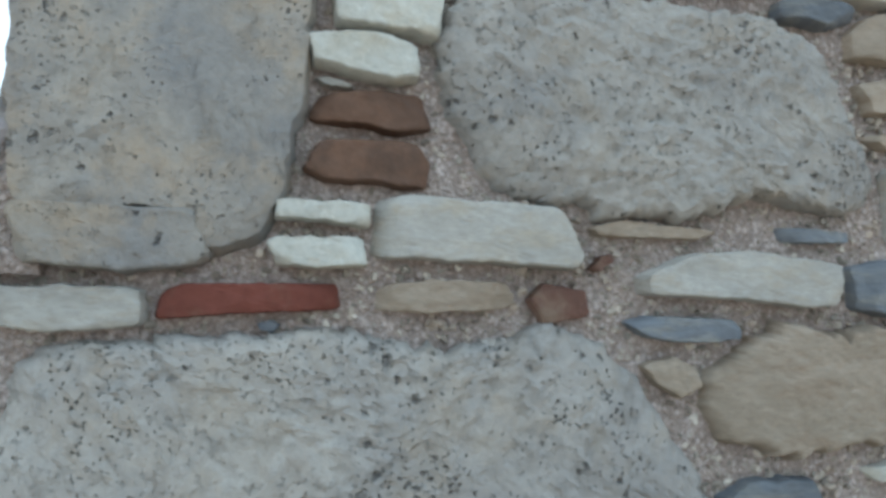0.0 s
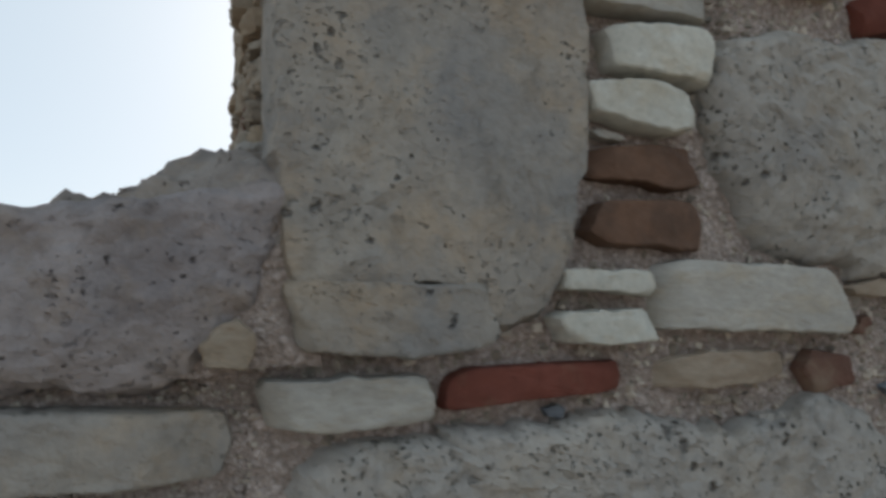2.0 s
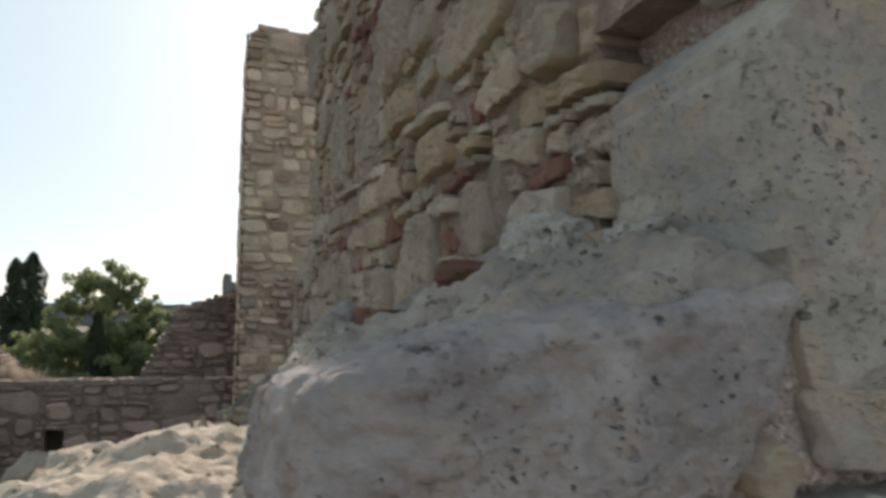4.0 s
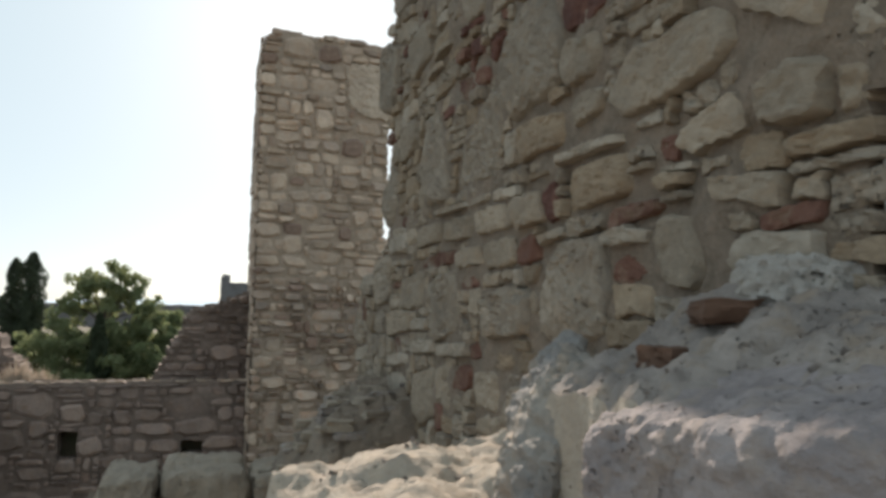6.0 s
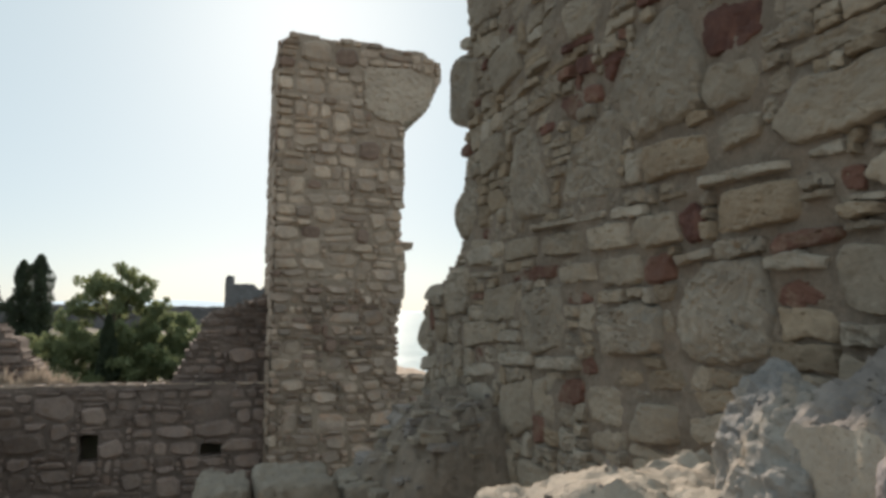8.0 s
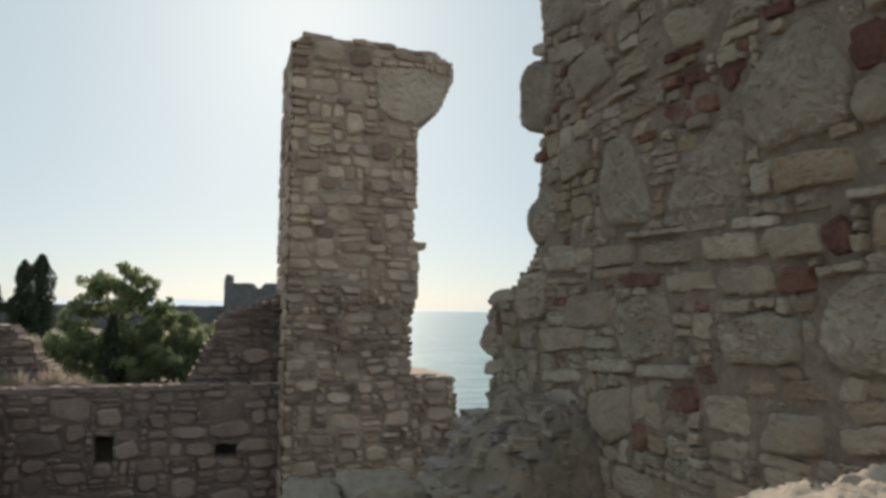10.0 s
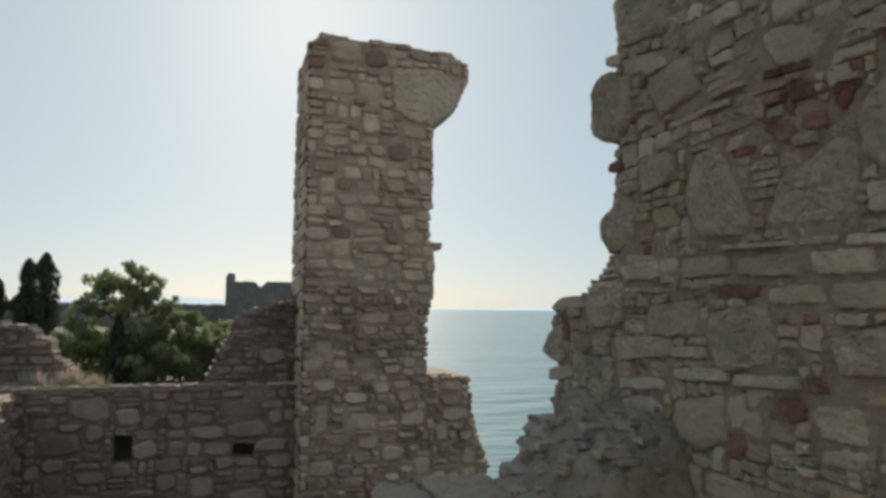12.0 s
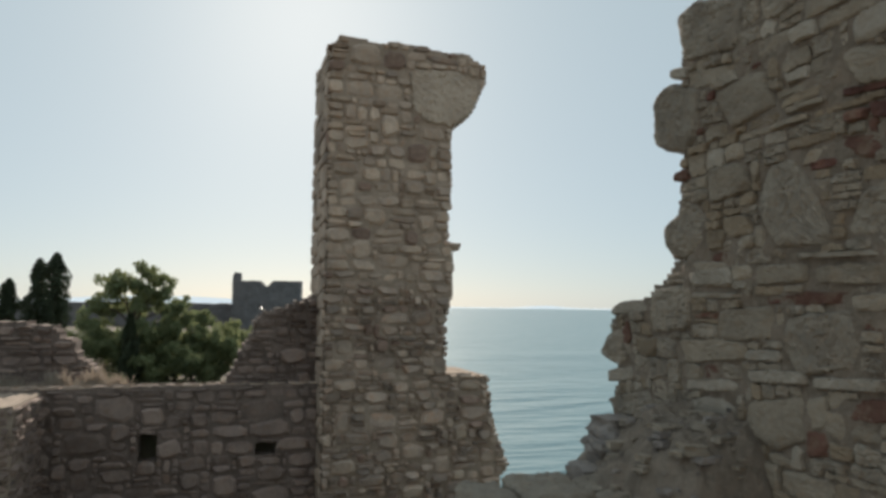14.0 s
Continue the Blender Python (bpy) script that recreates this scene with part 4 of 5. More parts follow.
rest("loose_brick", -0.276, 0.465, ledge_height(-0.276, 0.465) - 0.018, 0.055, 0.035, 0.02, BROWN, 3, "broken dark red brick lying in the mortar of the ledge", 20, 4, 0.7, "bricks on the ledge", "brick")
for near, far, seed in (([(-0.085, 0.33, 1.83), (0.06, 0.33, 1.83), (0.05, 0.34, 1.945), (-0.06, 0.34, 1.935)], [(-0.07, 0.62, 1.84), (0.06, 0.62, 1.84), (0.05, 0.60, 1.985), (-0.05, 0.60, 1.975)], 3.0),
                        ([(-0.055, 0.14, 1.82), (0.06, 0.14, 1.82), (0.05, 0.15, 1.915), (-0.03, 0.15, 1.905)], [(-0.075, 0.29, 1.82), (0.06, 0.29, 1.82), (0.05, 0.28, 1.915), (-0.05, 0.28, 1.905)], 6.0)):
    put("pitted_stone", solid_stone("pitted_stone", near, far, LIME, seed, 24, 3.2, 0.03), wall_2, wall_2.matrix_basis.inverted(), "pale honeycombed limestone lump at the wall foot")
rest("loose_brick", -0.13, 0.50, ledge_height(-0.13, 0.5) - 0.022, 0.06, 0.045, 0.022, BROWN, 5, "dark brown brick bedded in the mortar of the ledge", -15, -3, 0.7, "bricks on the ledge", "brick")
tagged(put("rock", solid_stone("rock", [(-0.575, 0.47, 1.38), (-0.36, 0.50, 1.38), (-0.265, 0.64, 1.765), (-0.405, 0.62, 1.750)],
                               [(-0.48, 0.88, 1.40), (-0.22, 0.88, 1.40), (-0.17, 0.91, 1.795), (-0.36, 0.88, 1.770)], WARMLIME, 9.0, 40, 2.1, 0.034)),
       "upright weathered limestone lump on the ledge edge", "rock", "rocks on the ledge")
tagged(put("rock", solid_stone("rock", [(-0.92, 0.42, 1.36), (-0.66, 0.40, 1.36), (-0.68, 0.46, 1.475), (-0.88, 0.48, 1.465)],
                               [(-0.90, 0.72, 1.36), (-0.64, 0.70, 1.36), (-0.68, 0.66, 1.505), (-0.86, 0.66, 1.485)], WARMLIME, 17.0, 24, 4.0, 0.03)),
       "low sunlit limestone rock on the ledge", "rock", "rocks on the ledge")
for x0, x1, top, seed in ((-1.60, -1.245, 0.985, 21), (-1.225, -0.800, 1.000, 25), (-0.780, -0.340, 0.965, 28)):
    cut = 0.09 if seed == 21 else 0.0
    tagged(put("paving_slab", solid_stone("paving_slab", [(x0, 3.24, 0.62), (x1, 3.24, 0.62), (x1, 3.27, top - 0.02), (x0 + cut, 3.28, top - 0.03)],
                                          [(x0, 3.72, 0.62), (x1, 3.72, 0.62), (x1, 3.70, top), (x0 + cut, 3.70, top)], OLDLIME, seed, 22, 9.0, 0.026)),
           "thick grey stone slab on the lower ledge", "slab", "slabs on the lower ledge")
rest("rock", -0.14, 3.25, 0.95, 0.12, 0.2, 0.16, OLDLIME, 31, "rounded brownish boulder against the wall foot", 12, 3, 0.45, "rocks at the wall foot", "rock", 4, 0.05)
for x, y, z, a, b, c, turn in ((-0.08, 4.15, 1.07, 0.20, 0.16, 0.085, 8), (-0.19, 4.05, 0.95, 0.20, 0.17, 0.075, -6), (-0.36, 3.95, 0.80, 0.18, 0.16, 0.075, 12)):
    rest("squared_stone", x, y, z, a, b, c, RUBBLE, 60 + turn, "squared grey stone in the stepped broken course", turn, 1, 0.85, "stones of the broken course", "stone", 3, 0.03)
heap = random.Random(21)
for k in range(110):
    x, y = heap.uniform(-0.75, -0.02), heap.uniform(2.85, 4.2)
    s = 0.012 + 0.045 * heap.random() ** 2
    rest("rubble_rock", x, y, ledge_height(x, y) - s * 0.5, s * heap.uniform(1.1, 1.8), s, s * heap.uniform(.3, .55), heap.choice((OLDLIME, RUBBLE, OLDPALE)), 40 + k * 3,
         "broken stone in the rubble heap at the wall foot", heap.uniform(-20, 20), heap.uniform(-5, 5), 0.92, "stones of the rubble heap", "stone", 2, 0.05)


# chips and gravel lying on the ledge
chips = [[], []]
for k in range(260):
    x, y = (heap.uniform(-0.5, 0.0), heap.uniform(0.1, 0.75)) if k < 120 else (heap.uniform(-0.9, -0.45), heap.uniform(0.35, 1.2)) if k < 150 else (heap.uniform(-0.6, 0.0), heap.uniform(2.9, 4.2))
    s = 0.003 + (0.006 if k < 150 else 0.018) * heap.random() ** 3
    vs, fs = SMALL[heap.randrange(14)]
    at, base = pose(x, y, ledge_height(x, y), heap.uniform(-100, -80), heap.uniform(0, 360), heap.uniform(-15, 15)) @ Matrix.Diagonal((s * 1.5, s * .9, s, 1)), len(chips[0])
    chips[0] += [tuple(at @ Vector(p)) for p in vs]
    chips[1] += [tuple(base + i for i in f) for f in fs]
tagged(put("gravel", mesh_of("gravel", chips[0], chips[1], RUBBLE), ledge), kind="stuff")


# ---- ground, courtyard and sea ----
def ground_height(x, y):
    n1 = bumpy((x, y, 1), 0.15)
    z = -4.6 + 0.35 * n1
    z += 4.6 * smooth(2.5, 2.0, y)                                  # the unseen terrace under the camera
    side = x - (4.0 + 0.10 * y)                                     # the cliff over the sea
    z -= 16 * smooth(0.0, 9.0, side + 1.5 * n1) * smooth(16, 24, y) + 16 * smooth(3.0, 9.0, x) * smooth(3, 7, y)
    z += 0.3 * smooth(30, 60, y) * n1 - 14 * smooth(230, 290, y) - 14 * smooth(-300, -420, x)
    return z


gx = [-2500, -900] + [float(v) for v in np.linspace(-430, -60, 24)] + [float(v) for v in np.linspace(-50, 60, 111)] + [90, 200, 900, 2500]
gy = [-800, -200] + [float(v) for v in np.linspace(-40, 60, 101)] + [float(v) for v in np.linspace(66, 300, 40)] + [900, 2500]
ground = sheet("ground", gx, gy, ground_height, EARTH)
# The unseen terrace is coloured pale to bounce light onto the near walls.
ground.data.materials.append(BOUNCEROCK)
for f in ground.data.polygons:
    f.material_index = 1 if f.center.y < 2.4 else 0
tagged(ground, "dry earth of the castle yard", "ground", kind="structure")
sea = sheet("water", [-4900.0, -1500, 0, 1500, 4900], [-1000.0, 100, 600, 2000, 4900], lambda x, y: -12.0, SEA)
tagged(sea, "calm blue sea out to the horizon", "sea", kind="structure")


# ---- the tall tower remnant ----
TOWER_Y = 19.8
tower_outline = [(0.0, -5.0), (-0.03, 9.7), (0.25, 10.15), (1.5, 10.05), (2.0, 10.12), (3.0, 10.1), (3.6, 10.0), (4.45, 10.08), (4.7, 9.85), (5.0, 9.75), (5.1, 9.2), (4.85, 8.75),
                 (4.6, 8.1), (3.9, 7.55), (3.92, 6.3), (3.85, 4.1), (4.0, 3.6), (4.02, 2.4), (3.78, 1.5), (3.8, 0.0), (5.2, -0.15), (5.25, -1.0), (5.5, -2.0), (5.9, -2.9), (5.6, -3.3), (5.6, -5.0)]
tower_test = in_poly(tower_outline)
tower_face = pose(0, TOWER_Y, 0)
tower = core("tower_remnant", lambda u, v: tower_test(u, v) and tower_test(u + 0.07, v) and tower_test(u - 0.07, v), -0.1, 6.1, -5.0, 10.3, 0.09, 3.2, FARMORTAR, 0.06, 2, m=tower_face)
tagged(tower, "tall roofless tower remnant of pale rubble masonry", "tower")
vault = [(2.45, 9.30), (3.95, 9.45), (4.80, 9.20), (4.72, 8.55), (4.45, 8.02), (3.86, 7.62), (3.0, 7.72), (2.60, 7.95)]
put("vault_plaster", stone_mesh("vault_plaster", vault, 0.10, 0.12, PLASTER, 20, 0.05, 20.0, 0.05, 6, 1.0, 0.1), tower, Matrix(), "smooth plastered springing of a lost vault")


def old_line(u):
    return 2.75 + 0.35 * noise.noise(Vector((u * 0.9, 3, 0))) - 0.5 * smooth(2.2, 3.2, u)


UPPER, LOWER = ((FARSTONE, 12), (OLDTOWER, 2), (REDTOWER, 0.5)), ((OLDTOWER, 12), (FARSTONE, 3), (REDTOWER, 2))
upper = pack(lambda u, v: tower_test(u, v) and v > old_line(u), -0.1, 6.1, 2.0, 10.3, 0.05, [vault], (0.3, 0.95), (0.16, 0.5), 0.02, 0.12, 0.45)
lower = pack(lambda u, v: tower_test(u, v) and v <= old_line(u), -0.1, 6.1, -4.4, 3.3, 0.05, [], (0.22, 0.75), (0.12, 0.4), 0.025, 0.1, 0.4)
upper.sort(key=lambda b: abs(b[1] - 5))
lower.sort(key=lambda b: abs(b[1] - 1))
masonry(tower, upper, Matrix(), UPPER, 0.075, single=180, loose=0.12)
masonry(tower, lower, Matrix(), LOWER, 0.11, single=120, loose=0.2)
side = pose(-0.01, 0, 0, 0, 0, -90)
boxes = pack(lambda u, v: -3.15 < u < -0.02 and v < 9.9, -3.2, 0, -4.4, 10.0, 0.05, [], (0.5, 1.1), (0.35, 0.8), 0.02, 0.15, 0.5)
masonry(tower, boxes, side, UPPER, 0.022, single=0, name="side_stone")
put("stone", mesh_of("stone", *SMALL[3], FARSTONE), tower, pose(4.02, 0.3, 3.85) @ Matrix.Diagonal((0.55, 0.3, 0.3, 1)), "stone that juts from the broken edge")


# ---- the courtyard wall with its two drain holes, and the ruin on it ----
WALL_Y = 20.6
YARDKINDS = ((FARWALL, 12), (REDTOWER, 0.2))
holes = ((-4.92, -4.42, -2.35, -1.62), (-1.72, -1.18, -2.42, -1.98))


def yard_inside(u, v):
    return -14 < u < 0.0 and -5 < v < -0.36 and not any(a < u < b and c < v < d for a, b, c, d in holes)


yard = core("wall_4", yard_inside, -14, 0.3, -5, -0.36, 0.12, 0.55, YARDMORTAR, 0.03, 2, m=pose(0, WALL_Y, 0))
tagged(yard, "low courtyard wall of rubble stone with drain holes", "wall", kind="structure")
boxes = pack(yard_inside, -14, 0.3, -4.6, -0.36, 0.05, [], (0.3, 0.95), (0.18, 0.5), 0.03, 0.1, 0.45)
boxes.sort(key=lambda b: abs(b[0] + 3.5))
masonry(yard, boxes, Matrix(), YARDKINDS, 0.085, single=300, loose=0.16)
for k in range(24):
    w = 0.6
    ob = put("coping_stone", mesh_of("coping_stone", *SMALL[k % 14], FARSTONE), yard, pose(-13.8 + k * w, 0.28, -0.33, 90, 0, 0) @ Matrix.Diagonal((w * 1.04, 0.03, 0.66, 1)))

ruin_outline = [(-2.7, -0.9), (-2.6, -0.2), (-2.35, 0.25), (-2.2, 0.75), (-1.95, 1.05), (-1.85, 1.5), (-1.5, 1.8), (-0.9, 1.95), (-0.2, 2.25), (0.3, 2.35), (0.3, -0.9)]
ruin_test = in_poly(ruin_outline)
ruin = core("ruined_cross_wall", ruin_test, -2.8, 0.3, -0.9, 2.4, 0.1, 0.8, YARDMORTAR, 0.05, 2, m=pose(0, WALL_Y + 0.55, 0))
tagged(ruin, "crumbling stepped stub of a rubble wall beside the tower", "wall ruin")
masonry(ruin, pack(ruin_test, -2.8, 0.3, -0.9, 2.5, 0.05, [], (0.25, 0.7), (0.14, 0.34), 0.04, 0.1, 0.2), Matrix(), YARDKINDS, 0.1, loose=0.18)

left_outline = [(-13, -0.8), (-13, 1.45), (-10.5, 1.5), (-9.0, 1.38), (-7.6, 1.32), (-7.35, 0.95), (-7.0, 0.8), (-6.9, 0.3), (-6.5, 0.1), (-6.1, -0.8)]
left_test = in_poly(left_outline)
# Shade on this wall is put into its colour with the dark yard materials.
stub = core("ruined_house_wall", left_test, -13, -6, -0.8, 1.6, 0.1, 1.0, YARDMORTAR, 0.05, 2, m=pose(0, 23.0, 0))
tagged(stub, "crumbling rubble wall behind the courtyard wall, darkened for its shade", "wall ruin")
masonry(stub, pack(left_test, -13, -6, -0.8, 1.6, 0.05, [], (0.25, 0.8), (0.14, 0.34), 0.04, 0.1), Matrix(), YARDKINDS, 0.1, loose=0.18)


side_inside = lambda u, v: 0 < u < 2.6 and v < -0.42
pier = core("wall_5", lambda u, v: -10 < u < -7.3 and v < -0.42, -10, -7.3, -5, -0.42, 0.1, 2.6, FARMORTAR, 0.05, 2, m=pose(0, 18.0, 0))
tagged(pier, "end of a courtyard cross wall of pale rubble", "wall", kind="structure")
masonry(pier, pack(lambda u, v: -10 < u < -7.3 and v < -0.42, -10, -7.3, -4.6, -0.4, 0.05, [], (0.2, 0.5), (0.12, 0.3), 0.03, 0.1), Matrix(), YARDKINDS, 0.1, loose=0.18)
masonry(pier, pack(side_inside, 0, 2.6, -4.6, -0.4, 0.05, [], (0.25, 0.7), (0.15, 0.35), 0.03, 0.1), pose(-7.3, 0, 0, 0, 0, 90), YARDKINDS, 0.08, name="side_stone")


# ---- plants ----
def leaf_cloud(count, where, size, r, flat=0.6):
    verts, faces = [], []
    for _ in range(count):
        c = Vector(where(r))
        s = size * r.uniform(0.6, 1.4)
        turn = Euler((r.uniform(0, 6.3), r.uniform(0, 6.3), r.uniform(0, 6.3))).to_matrix()
        base = len(verts)
        for p in ((-s, 0, 0), (0, -s * flat, s * .15), (s, 0, 0), (0, s * flat, s * .15)):
            verts.append(tuple(c + turn @ Vector(p)))
        faces += [(base, base + 1, base + 2), (base, base + 2, base + 3)]
    return verts, faces


def limb(verts, faces, a, b, ra, rb, sides=6):
    a, b = Vector(a), Vector(b)
    q = (b - a).to_track_quat("Z", "Y").to_matrix()
    base = len(verts)
    for p, rad in ((a, ra), (b, rb)):
        for k in range(sides):
            verts.append(tuple(p + q @ Vector((rad * math.cos(6.2832 * k / sides), rad * math.sin(6.2832 * k / sides), 0))))
    for k in range(sides):
        i = (k + 1) % sides
        faces.append((base + k, base + i, base + sides + i, base + sides + k))


def tree(name, x, y, z, clumps, trunk_r, material, seed, label, leaves, size):
    """A trunk, limbs to every clump of leaves, and the crown; clumps: centre and radii seen from the trunk's foot."""
    r = random.Random(seed)
    root = put(name, None, None, pose(x, y, z))
    tagged(root, label, name.replace("_", " "))
    verts, faces = [], []
    fork = (0, 0, min(c[2] for c in clumps) * 0.7 + 0.3)
    limb(verts, faces, (0, 0, -0.5), fork, trunk_r, trunk_r * 0.7, 8)
    for cx, cy, cz, *_ in clumps:
        mid = (cx * .45 + r.uniform(-.2, .2), cy * .45, fork[2] + (cz - fork[2]) * .6)
        limb(verts, faces, fork, mid, trunk_r * .5, trunk_r * .3)
        limb(verts, faces, mid, (cx, cy, cz), trunk_r * .3, trunk_r * .1)
    put("trunk", mesh_of("trunk", verts, faces, BARK), root)
    vs, fs = [], []
    for cx, cy, cz, rx, rz in clumps:
        subs = [(r.gauss(0, .5), r.gauss(0, .5), r.gauss(0, .5)) for _ in range(18)]

        def spot(q):
            sx, sy, sz = q.choice(subs)
            d = Vector((q.gauss(0, 1), q.gauss(0, 1), q.gauss(0, 1))).normalized() * q.random() ** .5 * .36
            return (cx + (sx + d.x) * rx, cy + (sy + d.y) * rx, cz + (sz + d.z) * rz)
        v2, f2 = leaf_cloud(int(leaves * rx * rz), spot, size, r)
        base = len(vs)
        vs += v2
        fs += [tuple(base + i for i in f) for f in f2]
    put("crown", mesh_of("crown", vs, fs, material), root)
    return root


def cypress(x, y, z, tall, wide, seed):
    r = random.Random(seed)
    root = put("cypress_tree", None, None, pose(x, y, z))
    tagged(root, "dark narrow cypress tree behind the ruins", "cypress tree", "cypress trees")
    verts, faces = [], []
    limb(verts, faces, (0, 0, -0.5), (0, 0, tall * 0.95), 0.28, 0.03, 8)
    put("trunk", mesh_of("trunk", verts, faces, BARK), root)

    def spot(q):
        h = q.random() ** 1.15
        a = q.uniform(0, 6.2832)
        w = wide * (1 - h) ** 0.5 * (0.25 + 0.75 * min(1, h * 7)) * (0.85 + 1.15 * noise.noise(Vector((math.cos(a) * 1.5 + seed, math.sin(a) * 1.5, h * 5))))
        rad = w * q.random() ** .35
        return (rad * math.cos(a), rad * math.sin(a), tall * (0.04 + 0.96 * h))
    vs, fs = leaf_cloud(9000, spot, 0.2, r, 0.35)
    put("crown", mesh_of("crown", vs, fs, NEEDLE), root)
    return root


cypress(-23.3, 91, -4.6, 11.6, 2.3, 4)
cypress(-21.3, 90, -4.6, 12.3, 2.4, 8)
cypress(-9.7, 60, -4.6, 5.6, 0.8, 19)
cypress(-26.6, 92, -4.6, 9.2, 1.9, 12)
cypress(-29.0, 91, -4.6, 9.6, 1.6, 15)
tree("broadleaf_tree", -10.0, 65, -4.6, [(0.6, 0, 9.0, 1.7, 1.1), (-1.6, .3, 8.0, 1.8, 1.2), (1.9, -.2, 7.8, 1.8, 1.3), (-.4, .6, 6.6, 2.2, 1.3), (-2.6, 0, 6.4, 1.4, .9), (2.9, .3, 6.0, 1.3, 1.0)],
     0.28, LEAF, 3, "round-crowned green broadleaf tree in the yard", 620, 0.16)
for x, y, clumps, seed in ((-13.6, 64, [(0, 0, 2.8, 1.9, 1.7), (-1.0, .3, 1.6, 1.6, 1.4)], 5), (-11.0, 63, [(0, 0, 2.4, 2.0, 1.8), (1.2, 0, 1.4, 1.6, 1.2)], 6), (-7.6, 63.5, [(0, 0, 3.4, 1.9, 1.7), (.8, 0, 2.0, 1.9, 1.6)], 7),
                           (-5.0, 63, [(0, 0, 3.6, 1.8, 1.7), (-.6, 0, 2.0, 1.9, 1.6), (.9, 0, 2.4, 1.4, 1.4)], 8), (-6.4, 62, [(0, 0, 4.6, 1.2, 1.3), (0, .3, 6.2, .8, .9)], 9), (-3.2, 62.5, [(0, 0, 2.6, 1.5, 1.6), (-.5, 0, 1.3, 1.6, 1.2)], 10),
                           (-9.3, 61.5, [(0, 0, 3.2, 2.0, 1.8), (.3, 0, 1.4, 2.2, 1.4)], 21), (-12.4, 62, [(0, 0, 3.4, 1.6, 1.8), (.3, 0, 1.4, 2.2, 1.4)], 22), (-3.9, 61.5, [(0, 0, 1.6, 1.6, 1.6), (.7, 0, 3.2, 1.2, 1.3)], 23), (-6.9, 61, [(0, 0, 1.5, 2.2, 1.5)], 24),
                           (-2.0, 62.5, [(0, 0, 1.8, 1.5, 1.5), (-.4, 0, 3.0, 1.1, 1.1)], 25), (-1.0, 64, [(0, 0, 1.6, 1.5, 1.4)], 26), (-4.6, 66, [(0, 0, 4.4, 1.6, 1.4), (0, 0, 2.4, 1.8, 1.4)], 27),
                           (-15.5, 74, [(0, 0, 2.4, 2.6, 1.6)], 51), (-11.0, 76, [(0, 0, 2.6, 3.0, 1.7)], 52), (-6.0, 75, [(0, 0, 2.6, 3.0, 1.7)], 53), (-1.5, 76, [(0, 0, 2.6, 2.8, 1.7)], 54), (2.5, 76, [(0, 0, 2.6, 2.8, 1.7)], 55),
                           (-16.4, 66, [(0, 0, 2.0, 1.6, 1.3), (.7, 0, 1.2, 1.3, 1.0)], 11)):
    tagged(tree("shrub", x, y, -4.6, clumps, 0.12, LEAF, seed, "dense green shrub below the tree", 850, 0.15), group="shrubs in the yard")


tagged(tree("shrub", -7.0, 16.6, -4.6, [(0, 0, 1.0, .5, .5), (-.5, .1, .7, .5, .5), (.3, -.1, .6, .45, .4)], 0.04, LEAF, 41, "small green shrub by the courtyard cross wall", 3000, 0.05), group="shrubs in the yard")


def dry_bush(x, y, z, wide, tall, seed, count=700):
    r = random.Random(seed)
    verts, faces = [], []
    for _ in range(count):
        a, out = r.uniform(0, 6.28), r.random() ** .6
        foot = Vector((out * wide * .6 * math.cos(a), out * wide * .4 * math.sin(a), 0))
        tip = foot + Vector((r.gauss(0, .25) * wide, r.gauss(0, .2) * wide, tall * r.uniform(.5, 1.0) * (1.1 - .6 * out)))
        s = Vector((0.012, 0.004, 0))
        base = len(verts)
        mid = (foot + tip) / 2 + Vector((r.gauss(0, .04), 0, .05))
        verts += [tuple(foot - s), tuple(foot + s), tuple(mid + s), tuple(mid - s), tuple(tip)]
        faces += [(base, base + 1, base + 2, base + 3), (base + 3, base + 2, base + 4)]
    ob = put("dry_bush", mesh_of("dry_bush", verts, faces, DRY), None, pose(x, y, z))
    return tagged(ob, "pale dry scrub growing behind the courtyard wall", "bush", "dry scrub")


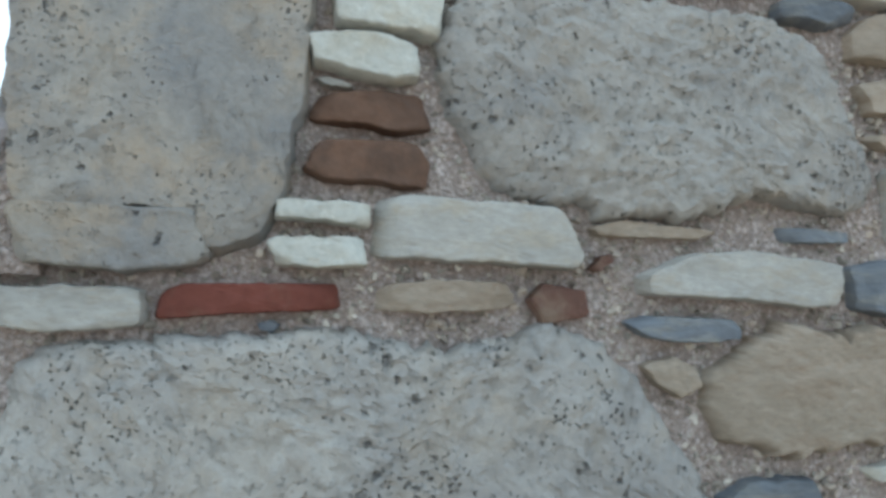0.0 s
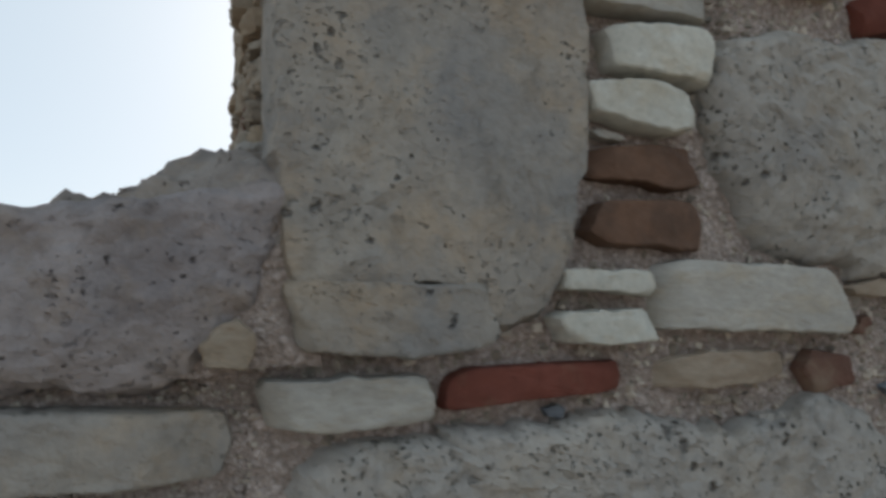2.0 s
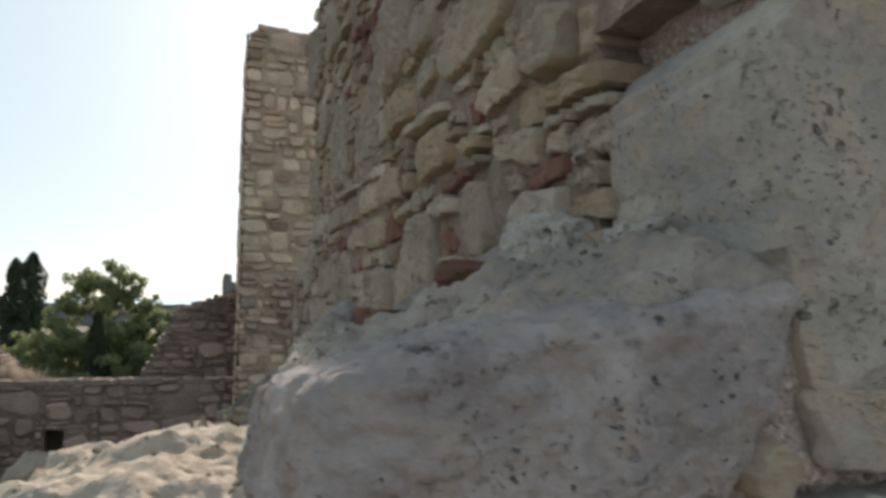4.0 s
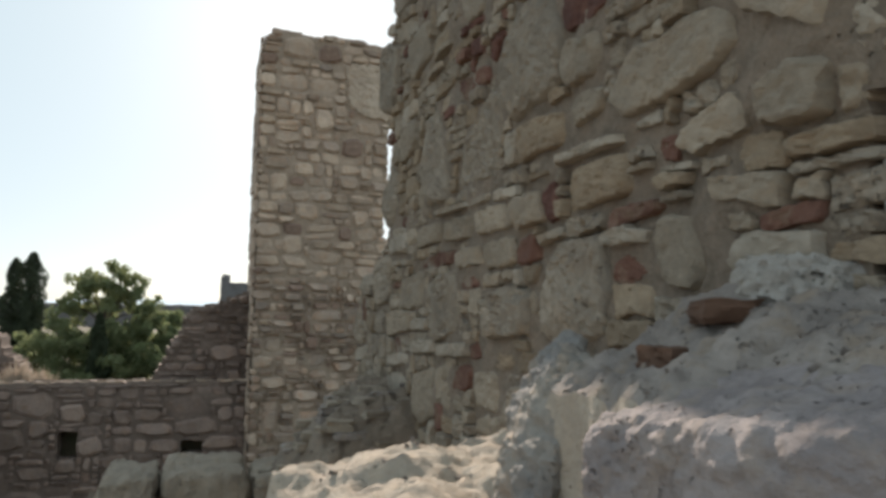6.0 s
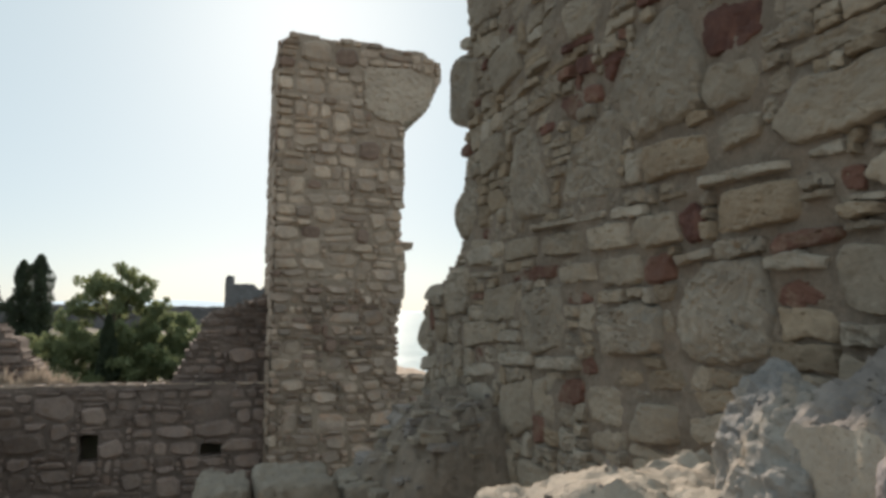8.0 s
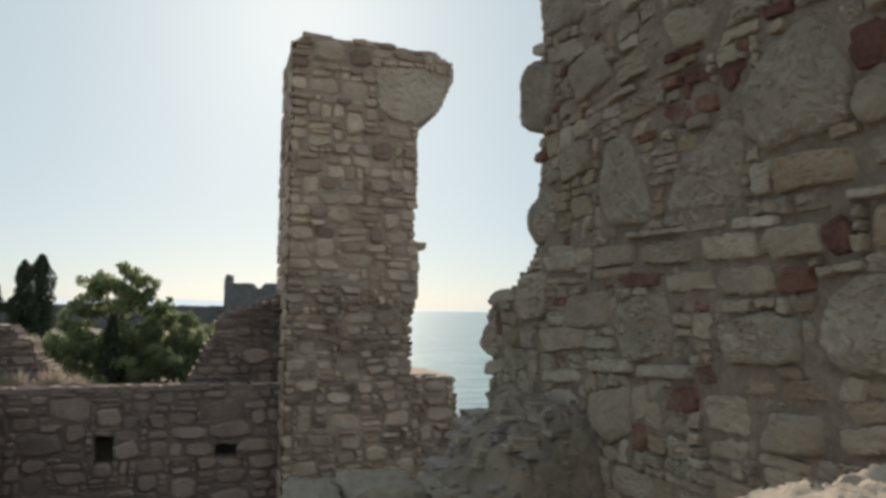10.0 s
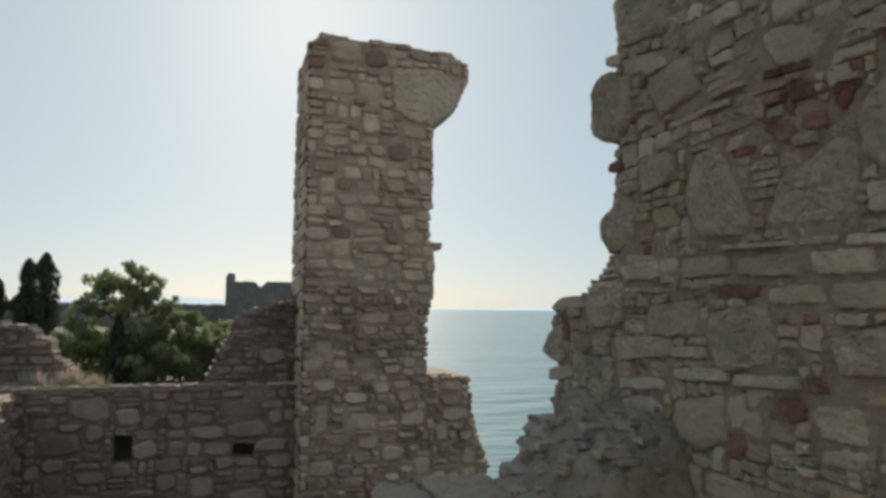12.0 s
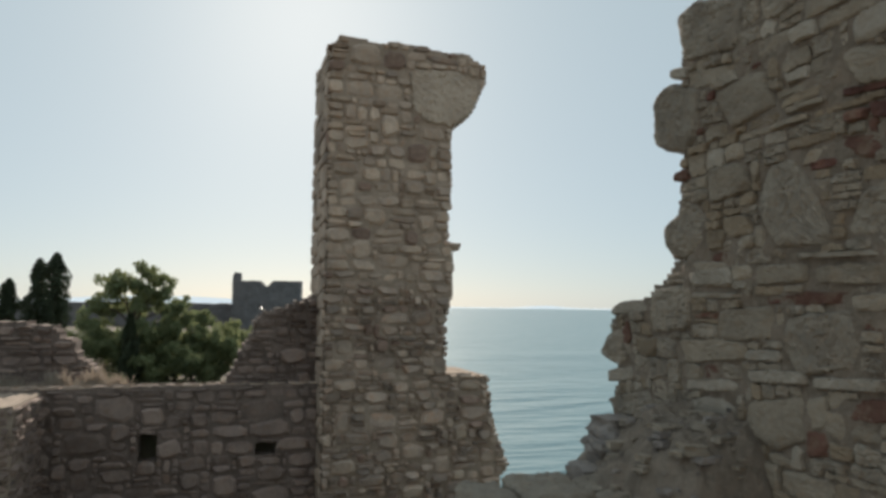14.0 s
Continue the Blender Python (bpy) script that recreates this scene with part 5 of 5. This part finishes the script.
for k, (x, y, w, h) in enumerate(((-6.3, 22.2, .8, 1.3), (-5.6, 22.0, .7, 1.0), (-7.2, 21.9, .9, 1.2), (-4.9, 21.9, .5, .6), (-8.4, 22.0, .9, 1.1))):
    dry_bush(x, y, -0.95, w, h, 30 + k)
# The bank's steep front row is added to keep the drain holes dark.
bank = sheet("bank", [float(v) for v in np.linspace(-14, 0, 50)], [21.2] + [float(v) for v in np.linspace(21.22, 26.5, 18)], lambda x, y: -0.95 - 4.5 * (y < 21.21) + 0.15 * bumpy((x, y, 2), .8) - 3.9 * smooth(24, 26.5, y), EARTH)
tagged(bank, "earth bank behind the courtyard wall", "ground", kind="structure")


# ---- the far castle and the distance ----
def castle_inside(u, v):
    if 7.6 < u < 8.8 and 0.3 < v < 1.6:
        return False
    top = 8.8 + 0.3 * noise.noise(Vector((u * 1.3, 0, 0)))
    if u < 1.6:
        top = 11.2 if u > 0.3 else 10.4
    elif 7 < u < 12:
        top -= 1.7 * smooth(7, 9.4, u) * smooth(12, 10, u)
    return v < top and 0 < u < 19.5


castle = core("castle_tower", castle_inside, 0, 19.6, -14, 11.5, 0.4, 5, CASTLE, 0.2, .5, m=pose(0.3, 209, 0, 0, 0, -14))
tagged(castle, "distant dark ruined castle tower with a broken parapet", "castle")
long_low = core("castle_curtain_wall", lambda u, v: v < 2.0 + 0.5 * noise.noise(Vector((u * .2, 1, 0))) and 0 < u < 70, 0, 70, -12, 2.8, 0.7, 3, CASTLE, 0.2, .5, m=pose(-62, 222, 0, 0, 0, -8))
tagged(long_low, "distant low castle wall behind the trees", "castle wall")

# Distance haze is put in as a pale glow of the hills themselves.
hills = bpy.data.materials.new("glowing_far_hills")
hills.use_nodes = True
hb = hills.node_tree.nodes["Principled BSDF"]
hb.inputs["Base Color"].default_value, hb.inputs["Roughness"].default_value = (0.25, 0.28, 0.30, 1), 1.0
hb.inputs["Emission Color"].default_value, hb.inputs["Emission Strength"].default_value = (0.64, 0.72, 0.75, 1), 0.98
verts, faces = [], []
for k in range(91):
    a = radians(20 - k * 0.75)
    h = 10 + 25 * max(0, noise.noise(Vector((k * .10, 2, 0)))) + 35 * math.exp(-((k - 22) / 9) ** 2) if k < 44 else -6 + 16 * math.exp(-((k - 62) / 2.4) ** 2)
    for z, d in ((-14, 4600), (h, 4640)):
        verts.append((-math.sin(a) * d, math.cos(a) * d, z))
    if k:
        faces.append((2 * k - 2, 2 * k, 2 * k + 1, 2 * k - 1))
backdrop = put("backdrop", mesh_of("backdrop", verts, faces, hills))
tagged(backdrop, "hazy far hills and a low island on the horizon", "hills", kind="structure")
